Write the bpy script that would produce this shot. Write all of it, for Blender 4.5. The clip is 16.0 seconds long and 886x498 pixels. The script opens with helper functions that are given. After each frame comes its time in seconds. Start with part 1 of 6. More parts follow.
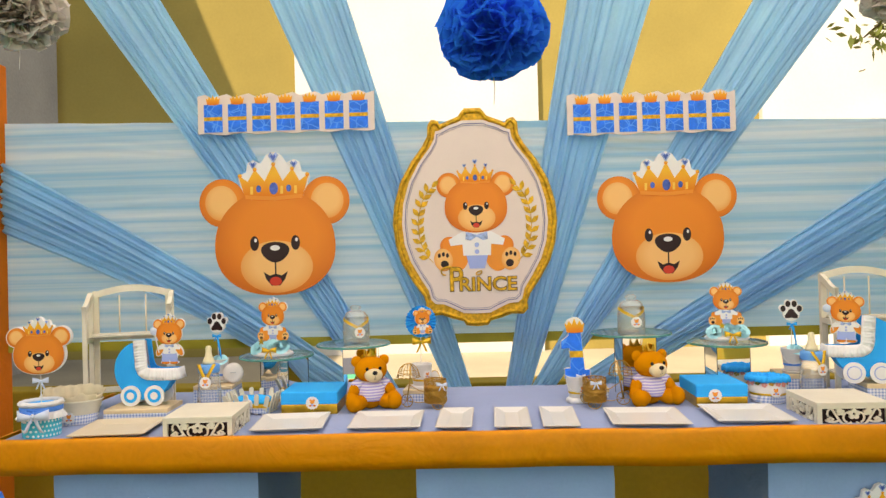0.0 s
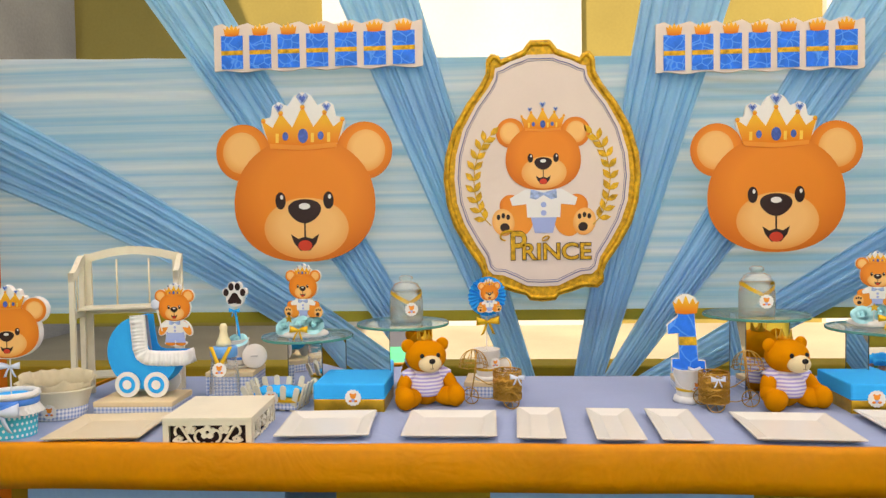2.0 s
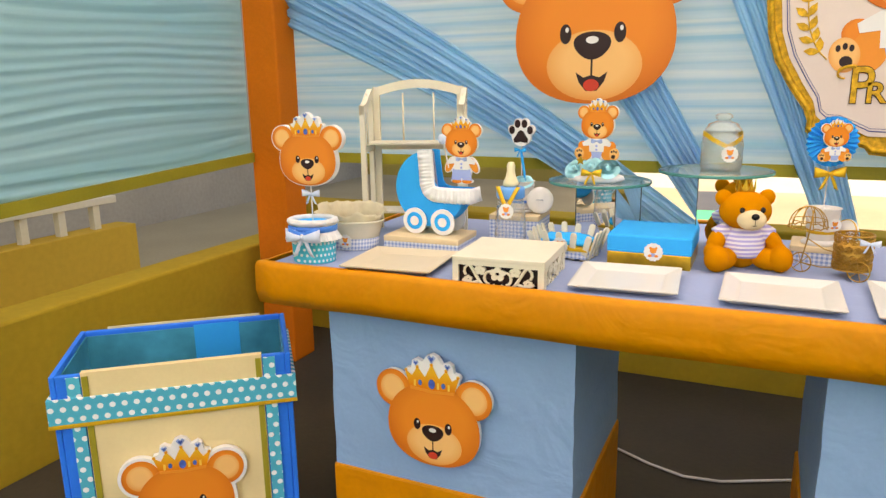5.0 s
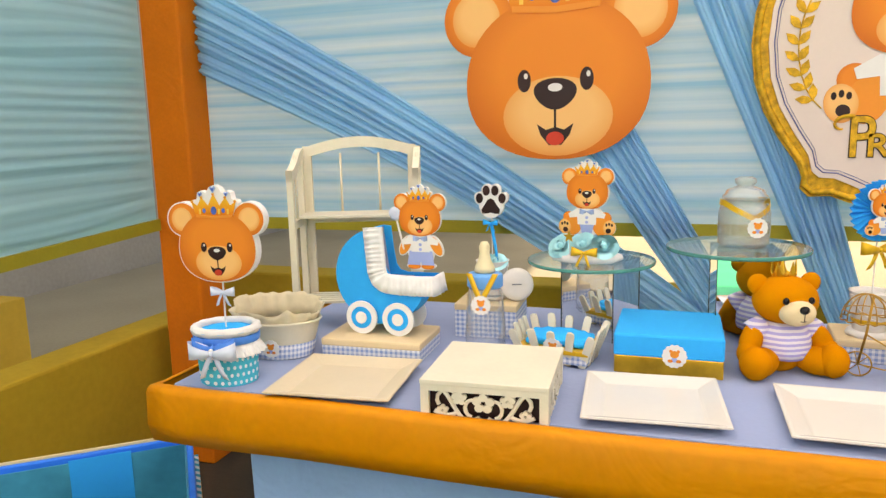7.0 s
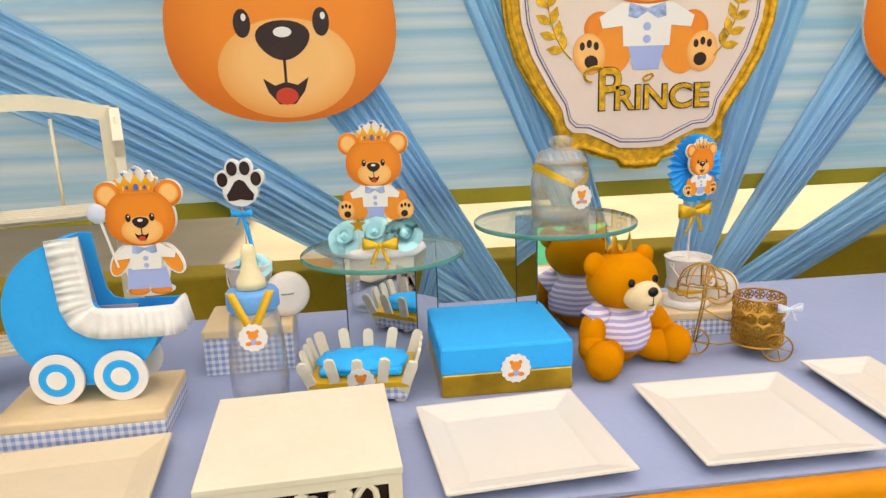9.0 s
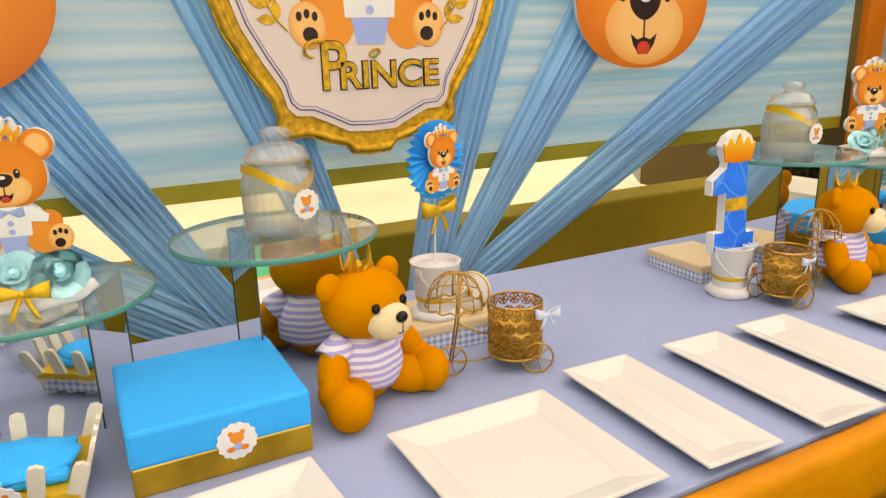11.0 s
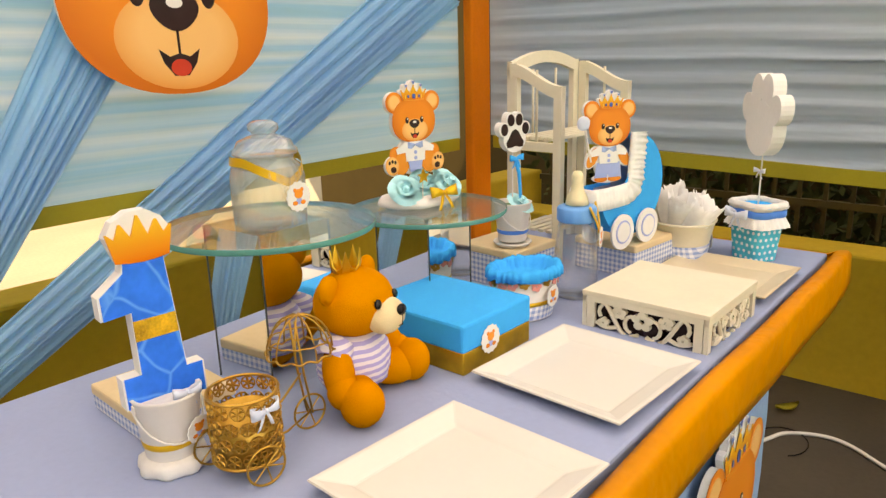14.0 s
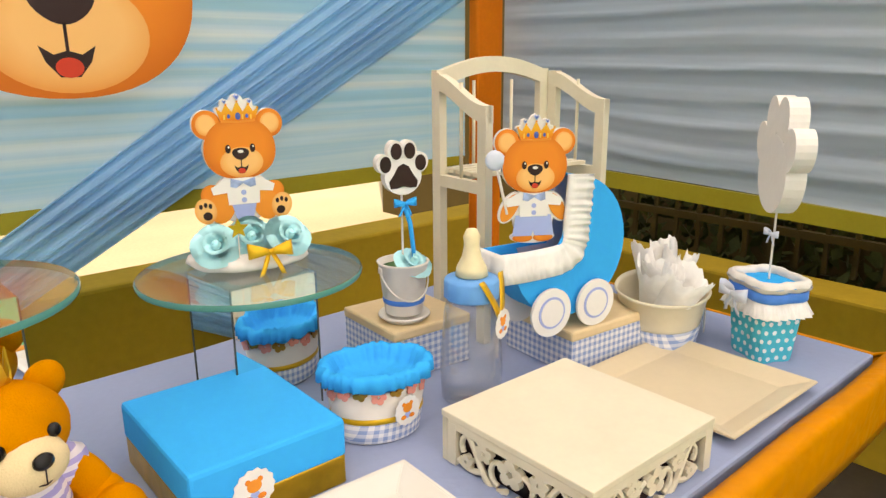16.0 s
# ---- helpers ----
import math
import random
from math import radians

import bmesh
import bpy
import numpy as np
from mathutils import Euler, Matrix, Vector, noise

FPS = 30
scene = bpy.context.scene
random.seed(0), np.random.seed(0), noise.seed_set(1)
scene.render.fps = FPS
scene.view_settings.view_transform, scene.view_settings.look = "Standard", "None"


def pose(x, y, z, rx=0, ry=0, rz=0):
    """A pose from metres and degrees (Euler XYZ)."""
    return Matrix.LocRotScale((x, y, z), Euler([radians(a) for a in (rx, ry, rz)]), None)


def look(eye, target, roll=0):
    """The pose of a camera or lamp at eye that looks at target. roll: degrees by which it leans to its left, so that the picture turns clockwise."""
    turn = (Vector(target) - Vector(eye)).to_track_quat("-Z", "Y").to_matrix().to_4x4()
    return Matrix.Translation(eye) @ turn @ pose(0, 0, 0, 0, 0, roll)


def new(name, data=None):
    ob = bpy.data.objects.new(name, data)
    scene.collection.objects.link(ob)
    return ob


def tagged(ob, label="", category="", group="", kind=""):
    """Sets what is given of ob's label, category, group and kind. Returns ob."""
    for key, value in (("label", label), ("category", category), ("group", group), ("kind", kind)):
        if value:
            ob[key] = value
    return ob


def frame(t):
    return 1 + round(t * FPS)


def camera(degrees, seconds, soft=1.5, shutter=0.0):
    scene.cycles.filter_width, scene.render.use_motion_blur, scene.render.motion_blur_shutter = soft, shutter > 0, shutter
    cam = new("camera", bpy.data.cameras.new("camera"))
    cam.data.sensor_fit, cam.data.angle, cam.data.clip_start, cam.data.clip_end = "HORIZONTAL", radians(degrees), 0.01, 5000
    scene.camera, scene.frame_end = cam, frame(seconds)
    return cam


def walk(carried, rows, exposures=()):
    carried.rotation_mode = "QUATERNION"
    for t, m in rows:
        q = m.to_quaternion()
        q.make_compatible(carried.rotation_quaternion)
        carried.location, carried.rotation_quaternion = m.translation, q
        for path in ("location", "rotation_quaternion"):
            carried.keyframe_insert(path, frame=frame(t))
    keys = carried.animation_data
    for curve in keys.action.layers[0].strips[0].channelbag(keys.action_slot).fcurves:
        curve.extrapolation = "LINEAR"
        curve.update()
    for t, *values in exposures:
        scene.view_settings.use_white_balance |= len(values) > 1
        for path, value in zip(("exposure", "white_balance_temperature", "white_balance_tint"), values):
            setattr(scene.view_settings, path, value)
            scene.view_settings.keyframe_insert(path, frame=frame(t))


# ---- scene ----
cam = camera(64.4, 16.0, 1.4)
PATH = [
    (0, (-0.087, 0.107, 1.216), (-0.155, 2.106, 1.235), -1.5),
    (0.5, (-0.159, 0.253, 1.218), (-0.15, 2.253, 1.261), -1.2),
    (1, (-0.152, 0.382, 1.207), (-0.164, 2.382, 1.218), -1.3),
    (1.5, (-0.16, 0.49, 1.204), (-0.206, 2.489, 1.201), -1.4),
    (2, (-0.226, 0.556, 1.189), (-0.364, 2.551, 1.124), -0.9),
    (2.5, (-0.301, 0.613, 1.17), (-0.575, 2.588, 1.017), -0.7),
    (3, (-0.34, 0.644, 1.157), (-0.781, 2.581, 0.929), -0.3),
    (3.5, (-0.333, 0.677, 1.136), (-1.099, 2.49, 0.784), -0.4),
    (3.7, (-0.335, 0.682, 1.128), (-1.171, 2.456, 0.734), -0.5),
    (5.8, (-0.425, 0.781, 1.125), (-1.179, 2.577, 0.673), -0.8),
    (6, (-0.456, 0.808, 1.136), (-1.139, 2.636, 0.7), -0.8),
    (6.5, (-0.507, 0.911, 1.141), (-1.166, 2.76, 0.76), -0.9),
    (7, (-0.55, 1.029, 1.153), (-1.183, 2.898, 0.825), -1.4),
    (7.5, (-0.646, 1.108, 1.147), (-1.036, 3.043, 0.825), -2.1),
    (8, (-0.714, 1.162, 1.154), (-0.822, 3.127, 0.797), -1.8),
    (8.2, (-0.704, 1.195, 1.151), (-0.772, 3.158, 0.775), -1.9),
    (10.3, (-0.77, 1.496, 1.135), (-0.048, 3.283, 0.6), -1.4),
    (10.5, (-0.737, 1.496, 1.132), (0.017, 3.272, 0.603), -1.5),
    (11, (-0.647, 1.537, 1.145), (0.244, 3.242, 0.599), -1.5),
    (11.5, (-0.573, 1.568, 1.14), (0.494, 3.167, 0.586), -1.5),
    (12, (-0.497, 1.645, 1.138), (0.781, 3.078, 0.578), -1.5),
    (12.5, (-0.419, 1.67, 1.14), (1.011, 2.95, 0.576), -1.3),
    (13, (-0.286, 1.643, 1.135), (1.154, 2.917, 0.586), -1.0),
    (13.5, (-0.172, 1.624, 1.143), (1.247, 2.923, 0.598), -1.5),
    (14, (-0.062, 1.653, 1.143), (1.413, 2.896, 0.615), -1.6),
    (14.5, (0.043, 1.667, 1.146), (1.566, 2.875, 0.672), -0.9),
    (15, (0.185, 1.63, 1.159), (1.575, 3.002, 0.727), -0.6),
    (15.5, (0.293, 1.622, 1.151), (1.591, 3.061, 0.658), -0.9),
    (16, (0.387, 1.649, 1.144), (1.664, 3.098, 0.625), -0.4),
]
walk(cam, [(t, look(eye, target, roll)) for t, eye, target, roll in PATH], [(0.0, 1.24, 7400, 21), (1.5, 1.24, 7400, 21), (3.0, 1.38, 7550, 22), (3.7, 1.48, 7650, 23), (6.5, 1.50, 7400, 20), (8.0, 1.42, 7400, 21), (11.0, 1.42, 7900, 21), (13.0, 1.46, 8600, 23), (16.0, 1.46, 7850, 20)])

# ---- world and light ----
world = bpy.data.worlds.new("sky")
scene.world = world
world.use_nodes = True
sky = world.node_tree.nodes.new("ShaderNodeTexSky")
sky.sky_type, sky.sun_disc = "NISHITA", False
sky.sun_elevation, sky.sun_rotation = radians(56), radians(215)
world.node_tree.links.new(sky.outputs[0], world.node_tree.nodes["Background"].inputs[0])
world.node_tree.nodes["Background"].inputs[1].default_value = 0.15
sun = new("sun", bpy.data.lights.new("sun", "SUN"))
sun.data.energy, sun.data.angle, sun.data.color = 3.0, radians(0.6), (1.0, 0.94, 0.84)
sun.matrix_world = look((-3.5, -5.0, 9.0), (0, 0, 0))


# ---- materials ----
def mat(name, col, rough=0.6, metal=0.0, vary=0.12, scale=6.0, bump=0.15, grain=120.0, trans=0.0, sheen=0.0, spec=0.25, wrinkle=0.0):
    """Plain surface with slow stains, fine grain and relief; trans: share of light let through."""
    m = bpy.data.materials.new(name)
    m.use_nodes = True
    nt = m.node_tree
    n, l = nt.nodes, nt.links
    b = n["Principled BSDF"]
    tc = n.new("ShaderNodeTexCoord")
    n1 = n.new("ShaderNodeTexNoise")
    n1.inputs["Scale"].default_value, n1.inputs["Detail"].default_value = scale, 5
    n2 = n.new("ShaderNodeTexNoise")
    n2.inputs["Scale"].default_value, n2.inputs["Detail"].default_value = grain, 3
    l.new(tc.outputs["Object"], n1.inputs["Vector"])
    l.new(tc.outputs["Object"], n2.inputs["Vector"])
    add = n.new("ShaderNodeMath")
    add.operation = "MULTIPLY_ADD"
    add.inputs[1].default_value = 0.35
    l.new(n2.outputs["Fac"], add.inputs[0])
    l.new(n1.outputs["Fac"], add.inputs[2])
    ramp = n.new("ShaderNodeValToRGB")
    ramp.color_ramp.elements[0].position, ramp.color_ramp.elements[1].position = 0.4, 0.95
    ramp.color_ramp.elements[0].color = (*[c * (1 - vary) for c in col], 1)
    ramp.color_ramp.elements[1].color = (*[min(1, c * (1 + vary)) for c in col], 1)
    l.new(add.outputs[0], ramp.inputs[0])
    l.new(ramp.outputs[0], b.inputs["Base Color"])
    b.inputs["Roughness"].default_value, b.inputs["Metallic"].default_value = rough, metal
    b.inputs["Specular IOR Level"].default_value = spec
    if sheen:
        b.inputs["Sheen Weight"].default_value = sheen
    if bump:
        bp = n.new("ShaderNodeBump")
        bp.inputs["Strength"].default_value, bp.inputs["Distance"].default_value = bump, 0.002
        l.new(n2.outputs["Fac"], bp.inputs["Height"])
        l.new(bp.outputs[0], b.inputs["Normal"])
        if wrinkle:
            n3 = n.new("ShaderNodeTexNoise")
            n3.inputs["Scale"].default_value, n3.inputs["Detail"].default_value, n3.inputs["Distortion"].default_value = 7.0, 3, 1.2
            l.new(tc.outputs["Object"], n3.inputs["Vector"])
            b2 = n.new("ShaderNodeBump")
            b2.inputs["Strength"].default_value, b2.inputs["Distance"].default_value = wrinkle, 0.02
            l.new(n3.outputs["Fac"], b2.inputs["Height"])
            l.new(b2.outputs[0], bp.inputs["Normal"])
    if trans:
        t = n.new("ShaderNodeBsdfTranslucent")
        l.new(ramp.outputs[0], t.inputs[0])
        mx = n.new("ShaderNodeMixShader")
        mx.inputs[0].default_value = trans
        l.new(b.outputs[0], mx.inputs[1])
        l.new(t.outputs[0], mx.inputs[2])
        l.new(mx.outputs[0], n["Material Output"].inputs[0])
    return m


def math_node(nt, op, a, b=None):
    m = nt.nodes.new("ShaderNodeMath")
    m.operation = op
    for i, v in enumerate((a, b)):
        if v is None:
            continue
        if isinstance(v, (int, float)):
            m.inputs[i].default_value = v
        else:
            nt.links.new(v, m.inputs[i])
    return m.outputs[0]


def patterned(name, a, b, kind, scale, rough=0.7, around=0.0):
    """Printed cloth: gingham, dots or stripes in two colours; around: radius for round pots."""
    m = mat(name, a, rough, vary=0.05)
    nt = m.node_tree
    n, l = nt.nodes, nt.links
    tc = n.new("ShaderNodeTexCoord")
    sp = n.new("ShaderNodeSeparateXYZ")
    l.new(tc.outputs["Object"], sp.inputs[0])
    u, w = sp.outputs[0], sp.outputs[2]
    if around:
        u = math_node(nt, "MULTIPLY", math_node(nt, "ARCTAN2", sp.outputs[1], sp.outputs[0]), around)
    else:
        u = math_node(nt, "ADD", sp.outputs[0], sp.outputs[1])
    fu = math_node(nt, "FRACT", math_node(nt, "MULTIPLY", u, scale))
    fw = math_node(nt, "FRACT", math_node(nt, "MULTIPLY", w, scale))
    if kind == "gingham":
        su, sw = math_node(nt, "GREATER_THAN", fu, 0.5), math_node(nt, "GREATER_THAN", fw, 0.5)
        fac = math_node(nt, "MULTIPLY", math_node(nt, "ADD", su, sw), 0.5)
    elif kind == "stripes":
        fac = math_node(nt, "GREATER_THAN", fw, 0.5)
    else:
        row = math_node(nt, "FLOOR", math_node(nt, "MULTIPLY", w, scale))
        half = math_node(nt, "MULTIPLY", math_node(nt, "MODULO", row, 2.0), 0.5)
        fu = math_node(nt, "FRACT", math_node(nt, "ADD", math_node(nt, "MULTIPLY", u, scale), half))
        du, dw = math_node(nt, "SUBTRACT", fu, 0.5), math_node(nt, "SUBTRACT", fw, 0.5)
        d2 = math_node(nt, "ADD", math_node(nt, "MULTIPLY", du, du), math_node(nt, "MULTIPLY", dw, dw))
        fac = math_node(nt, "LESS_THAN", d2, 0.065)
    mix = n.new("ShaderNodeMix")
    mix.data_type = "RGBA"
    l.new(fac, mix.inputs[0])
    ramp = [x for x in n if x.type == "VALTORGB"][0]
    l.new(ramp.outputs[0], mix.inputs[6])
    mix.inputs[7].default_value = (*b, 1)
    l.new(mix.outputs[2], n["Principled BSDF"].inputs["Base Color"])
    return m


def sheer(name, col, trans, streak=0.35, sx=0.8, sz=26.0):
    """Thin gathered cloth; backlight through it is coloured in as long level streaks."""
    m = mat(name, col, 0.65, vary=0.06, trans=trans, bump=0.1)
    nt = m.node_tree
    n, l = nt.nodes, nt.links
    tc = n.new("ShaderNodeTexCoord")
    mp = n.new("ShaderNodeMapping")
    mp.inputs["Scale"].default_value = (sx, sx, sz)
    l.new(tc.outputs["Object"], mp.inputs[0])
    nz = n.new("ShaderNodeTexNoise")
    nz.inputs["Scale"].default_value, nz.inputs["Detail"].default_value = 1.0, 4
    l.new(mp.outputs[0], nz.inputs["Vector"])
    ramp = n.new("ShaderNodeValToRGB")
    ramp.color_ramp.elements[0].position, ramp.color_ramp.elements[1].position = 0.38, 0.68
    # The paler end of the ramp paints the backlit gathers.
    ramp.color_ramp.elements[0].color = (*[c * (1 - streak * 0.18) for c in col], 1)
    ramp.color_ramp.elements[1].color = (*[c + (1 - c) * streak for c in col], 1)
    l.new(nz.outputs["Fac"], ramp.inputs[0])
    for x in n:
        if x.type == "BSDF_PRINCIPLED":
            l.new(ramp.outputs[0], x.inputs["Base Color"])
        if x.type == "BSDF_TRANSLUCENT":
            l.new(ramp.outputs[0], x.inputs[0])
    return m


def pane(name, col, rough, gloss, haze=0.0, base=0.035, power=3.0):
    """Thin clear glass: light passes straight, with a gloss that grows at grazing angles."""
    m = bpy.data.materials.new(name)
    m.use_nodes = True
    n, l = m.node_tree.nodes, m.node_tree.links
    n.remove(n["Principled BSDF"])
    tr, gl, fr, mx = n.new("ShaderNodeBsdfTransparent"), n.new("ShaderNodeBsdfGlossy"), n.new("ShaderNodeLayerWeight"), n.new("ShaderNodeMixShader")
    tr.inputs[0].default_value = (*col, 1)
    gl.inputs["Roughness"].default_value = rough
    fr.inputs["Blend"].default_value = 0.5
    w = math_node(m.node_tree, "MULTIPLY_ADD", math_node(m.node_tree, "POWER", fr.outputs["Facing"], power), gloss)
    w.node.inputs[2].default_value = base
    l.new(w, mx.inputs[0])
    l.new(tr.outputs[0], mx.inputs[1])
    l.new(gl.outputs[0], mx.inputs[2])
    df, hz = n.new("ShaderNodeBsdfDiffuse"), n.new("ShaderNodeMixShader")
    df.inputs[0].default_value = (0.85, 0.86, 0.82, 1)
    hz.inputs[0].default_value = haze
    l.new(mx.outputs[0], hz.inputs[1])
    l.new(df.outputs[0], hz.inputs[2])
    l.new(hz.outputs[0], n["Material Output"].inputs[0])
    return m


M_ORANGE = mat("orange_cloth", (0.62, 0.15, 0.002), 0.75, vary=0.15, scale=3, wrinkle=0.3)
M_GOLD_CLOTH = mat("gold_satin", (0.66, 0.235, 0.001), 0.5, vary=0.16, scale=5, bump=0.2, grain=60, spec=0.2, wrinkle=0.4)
M_TABLE = mat("periwinkle_cloth", (0.30, 0.365, 0.55), 0.75, vary=0.06, scale=4, wrinkle=0.12)
M_CUBE = mat("light_blue_cloth", (0.25, 0.40, 0.60), 0.75, vary=0.08, scale=3, wrinkle=0.45)
M_BACK = sheer("sheer_blue_cloth", (0.35, 0.71, 1.0), 0.66, 0.54, 0.22, 30)
M_SIDE = sheer("side_aqua_cloth", (0.33, 0.62, 0.68), 0.3, 0.12, 0.5, 14)
# Right panel: its lack of backlight is put into the greyer colour.
M_SIDE_R = sheer("side_shaded_cloth", (0.38, 0.48, 0.57), 0.25, 0.13, 0.5, 12)
M_SWAG = mat("swag_blue_cloth", (0.54, 0.80, 1.0), 0.6, vary=0.08, scale=4, trans=0.70)
M_OLIVE = mat("olive_ribbon", (0.32, 0.27, 0.02), 0.6)
M_MUSTARD = mat("mustard_plaster", (0.44, 0.29, 0.02), 0.85, vary=0.2, scale=1.5, grain=40)
# Shaded tone of the house wall, set as its own colour.
M_HOUSE_SHADED = mat("shaded_house_plaster", (0.36, 0.27, 0.06), 0.9, vary=0.15, scale=0.9, grain=30)
M_YELLOWWALL = mat("bright_yellow_plaster", (0.62, 0.40, 0.05), 0.9, vary=0.15, scale=0.9, grain=30)
# Pale tone paints sunlight onto the house wall; the railing shares it.
M_CREAM_SUNWALL = mat("cream_rail_sunlit_wall", (0.74, 0.70, 0.56), 0.9, vary=0.12, scale=0.8, grain=30)
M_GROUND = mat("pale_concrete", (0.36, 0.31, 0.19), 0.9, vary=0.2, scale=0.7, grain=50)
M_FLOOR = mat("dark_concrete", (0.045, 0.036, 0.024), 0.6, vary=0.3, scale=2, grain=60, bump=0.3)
M_ROOF = mat("tent_canvas", (0.95, 0.93, 0.88), 0.8, vary=0.02, trans=0.85)
M_WHITE = mat("white_board", (0.80, 0.78, 0.74), 0.6, vary=0.04)
M_CREAM = mat("cream_paint", (0.73, 0.67, 0.51), 0.5, vary=0.06, scale=12)
M_CREAMTOP = mat("cream_card", (0.72, 0.56, 0.33), 0.7, vary=0.08)
M_BEIGE = mat("beige_melamine", (0.64, 0.54, 0.37), 0.35, vary=0.05, bump=0.02)
M_PLATE = mat("white_melamine", (0.68, 0.655, 0.585), 0.22, vary=0.02, bump=0.02)
M_BEAR3 = mat("print_light_orange", (0.82, 0.28, 0.03), 0.45, vary=0.05, bump=0.02)
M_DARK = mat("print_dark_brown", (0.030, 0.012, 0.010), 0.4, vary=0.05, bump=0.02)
M_RED = mat("print_red", (0.62, 0.05, 0.02), 0.45, vary=0.1, bump=0.02)
M_PRINTWHITE = mat("print_white", (0.78, 0.76, 0.72), 0.45, vary=0.03, bump=0.02)
M_PRINTBLUE = mat("print_lilac_blue", (0.34, 0.42, 0.72), 0.45, vary=0.05, bump=0.02)
M_JEWEL = mat("print_sapphire", (0.06, 0.12, 0.42), 0.3, vary=0.3, scale=60, bump=0.02)
M_GLITTER = mat("gold_glitter", (0.66, 0.36, 0.02), 0.35, metal=0.25, vary=0.55, scale=60, grain=400, bump=0.8)
M_CARDPINK = mat("pale_peach_card", (0.74, 0.62, 0.54), 0.6, vary=0.03)
M_NAVY = mat("navy_line", (0.08, 0.10, 0.30), 0.6)
M_POM = mat("blue_tissue", (0.008, 0.22, 0.86), 0.7, vary=0.2, trans=0.45)
M_POMW = mat("white_tissue", (0.72, 0.66, 0.58), 0.8, vary=0.08, trans=0.3)
M_PLUSH = mat("golden_plush", (0.62, 0.215, 0.003), 0.95, vary=0.14, scale=14, grain=700, bump=0.5, spec=0.05)
M_MUZZLE = mat("cream_plush", (0.78, 0.62, 0.36), 0.95, grain=700, bump=0.4)
M_BLACK = mat("black_plastic", (0.012, 0.010, 0.010), 0.2, bump=0)
M_SHIRT = patterned("lilac_striped_knit", (0.40, 0.36, 0.66), (0.76, 0.70, 0.74), "stripes", 120)
M_BLUECARD = mat("bright_blue_card", (0.004, 0.40, 0.88), 0.6, vary=0.05, spec=0.12)
M_BLUETISSUE = mat("bright_blue_tissue", (0.003, 0.43, 0.98), 0.7, vary=0.1, spec=0.1)
M_GOLDFOIL = mat("gold_foil", (0.62, 0.36, 0.03), 0.3, metal=0.7, vary=0.25, scale=20, bump=0.5, grain=40)
M_GOLDRIB = mat("gold_ribbon", (0.72, 0.42, 0.02), 0.3, metal=0.3, vary=0.15)
M_WIRE = mat("gold_wire", (0.50, 0.28, 0.05), 0.35, metal=0.8, vary=0.2, scale=30)
M_SILVERRIB = mat("silver_blue_ribbon", (0.62, 0.68, 0.80), 0.3, vary=0.1)
M_BLUERIB = mat("blue_ribbon", (0.06, 0.24, 0.72), 0.35, vary=0.15)
M_ROSE = mat("aqua_foam", (0.48, 0.88, 0.93), 0.7, vary=0.08, scale=20)
M_GREEN = mat("green_leaf", (0.05, 0.16, 0.04), 0.6)
M_FELT = mat("white_felt", (0.74, 0.72, 0.68), 0.95, vary=0.08, scale=20, bump=0.5)
M_TIN = mat("white_tin", (0.74, 0.70, 0.64), 0.3, vary=0.05, scale=10)
M_PINK = mat("pink_tin", (0.78, 0.30, 0.24), 0.4)
M_GING = patterned("blue_gingham", (0.76, 0.76, 0.78), (0.24, 0.34, 0.58), "gingham", 110)
M_DOTS = patterned("turquoise_dots", (0.04, 0.50, 0.64), (0.80, 0.86, 0.86), "dots", 80)
M_DOTS_BIN = patterned("turquoise_dot_tape", (0.05, 0.42, 0.55), (0.80, 0.84, 0.82), "dots", 42)
M_BINBLUE = mat("blue_plastic", (0.01, 0.19, 0.80), 0.4, vary=0.1)
M_BINLINER = mat("blue_liner", (0.04, 0.30, 0.42), 0.3, vary=0.35, scale=9, bump=0.4, grain=25)
M_KRAFT = mat("cream_paper", (0.78, 0.62, 0.32), 0.7, vary=0.05)
M_MIRROR = mat("mirror", (0.90, 0.91, 0.90), 0.012, metal=1.0, vary=0.0, bump=0)
M_GLASS = pane("clear_glass", (0.94, 0.945, 0.90), 0.10, 1.0, 0.11, 0.06, 1.8)
M_DISC = pane("green_edge_glass", (0.93, 0.985, 0.965), 0.01, 0.55, 0.03, 0.09)
M_PLASTIC = pane("clear_plastic", (0.975, 0.98, 0.985), 0.05, 0.85, 0.03, 0.04, 2.4)
M_GREENEDGE = mat("glass_edge", (0.07, 0.27, 0.23), 0.15, vary=0.1, bump=0)
M_NIPPLE = mat("cream_rubber", (0.78, 0.68, 0.42), 0.5, bump=0)
M_CAP = mat("blue_cap", (0.12, 0.36, 0.74), 0.4, bump=0)
M_LACE = mat("white_lace", (0.90, 0.89, 0.86), 0.7, vary=0.10, scale=40, trans=0.12)
M_MAUVE = mat("mauve_card", (0.60, 0.56, 0.64), 0.7, vary=0.06)
M_MIRROREDGE = mat("mirror_edge", (0.06, 0.075, 0.07), 0.3, vary=0.1, bump=0)
M_TISSUE = mat("cream_tissue", (0.80, 0.70, 0.48), 0.8, vary=0.08, trans=0.2)
# Dark brown that carries the east wall's shade; fence and bark share it.
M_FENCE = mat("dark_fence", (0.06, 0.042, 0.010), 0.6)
M_GREYWALL = mat("grey_plaster", (0.34, 0.32, 0.27), 0.9, vary=0.25, scale=0.8, grain=30)
# Hedge leaves darkened in colour to look shaded.
M_HEDGE = mat("shaded_leaves", (0.05, 0.06, 0.012), 0.7, vary=0.4, scale=8)
M_CABLE = mat("white_cable", (0.6, 0.58, 0.52), 0.5)
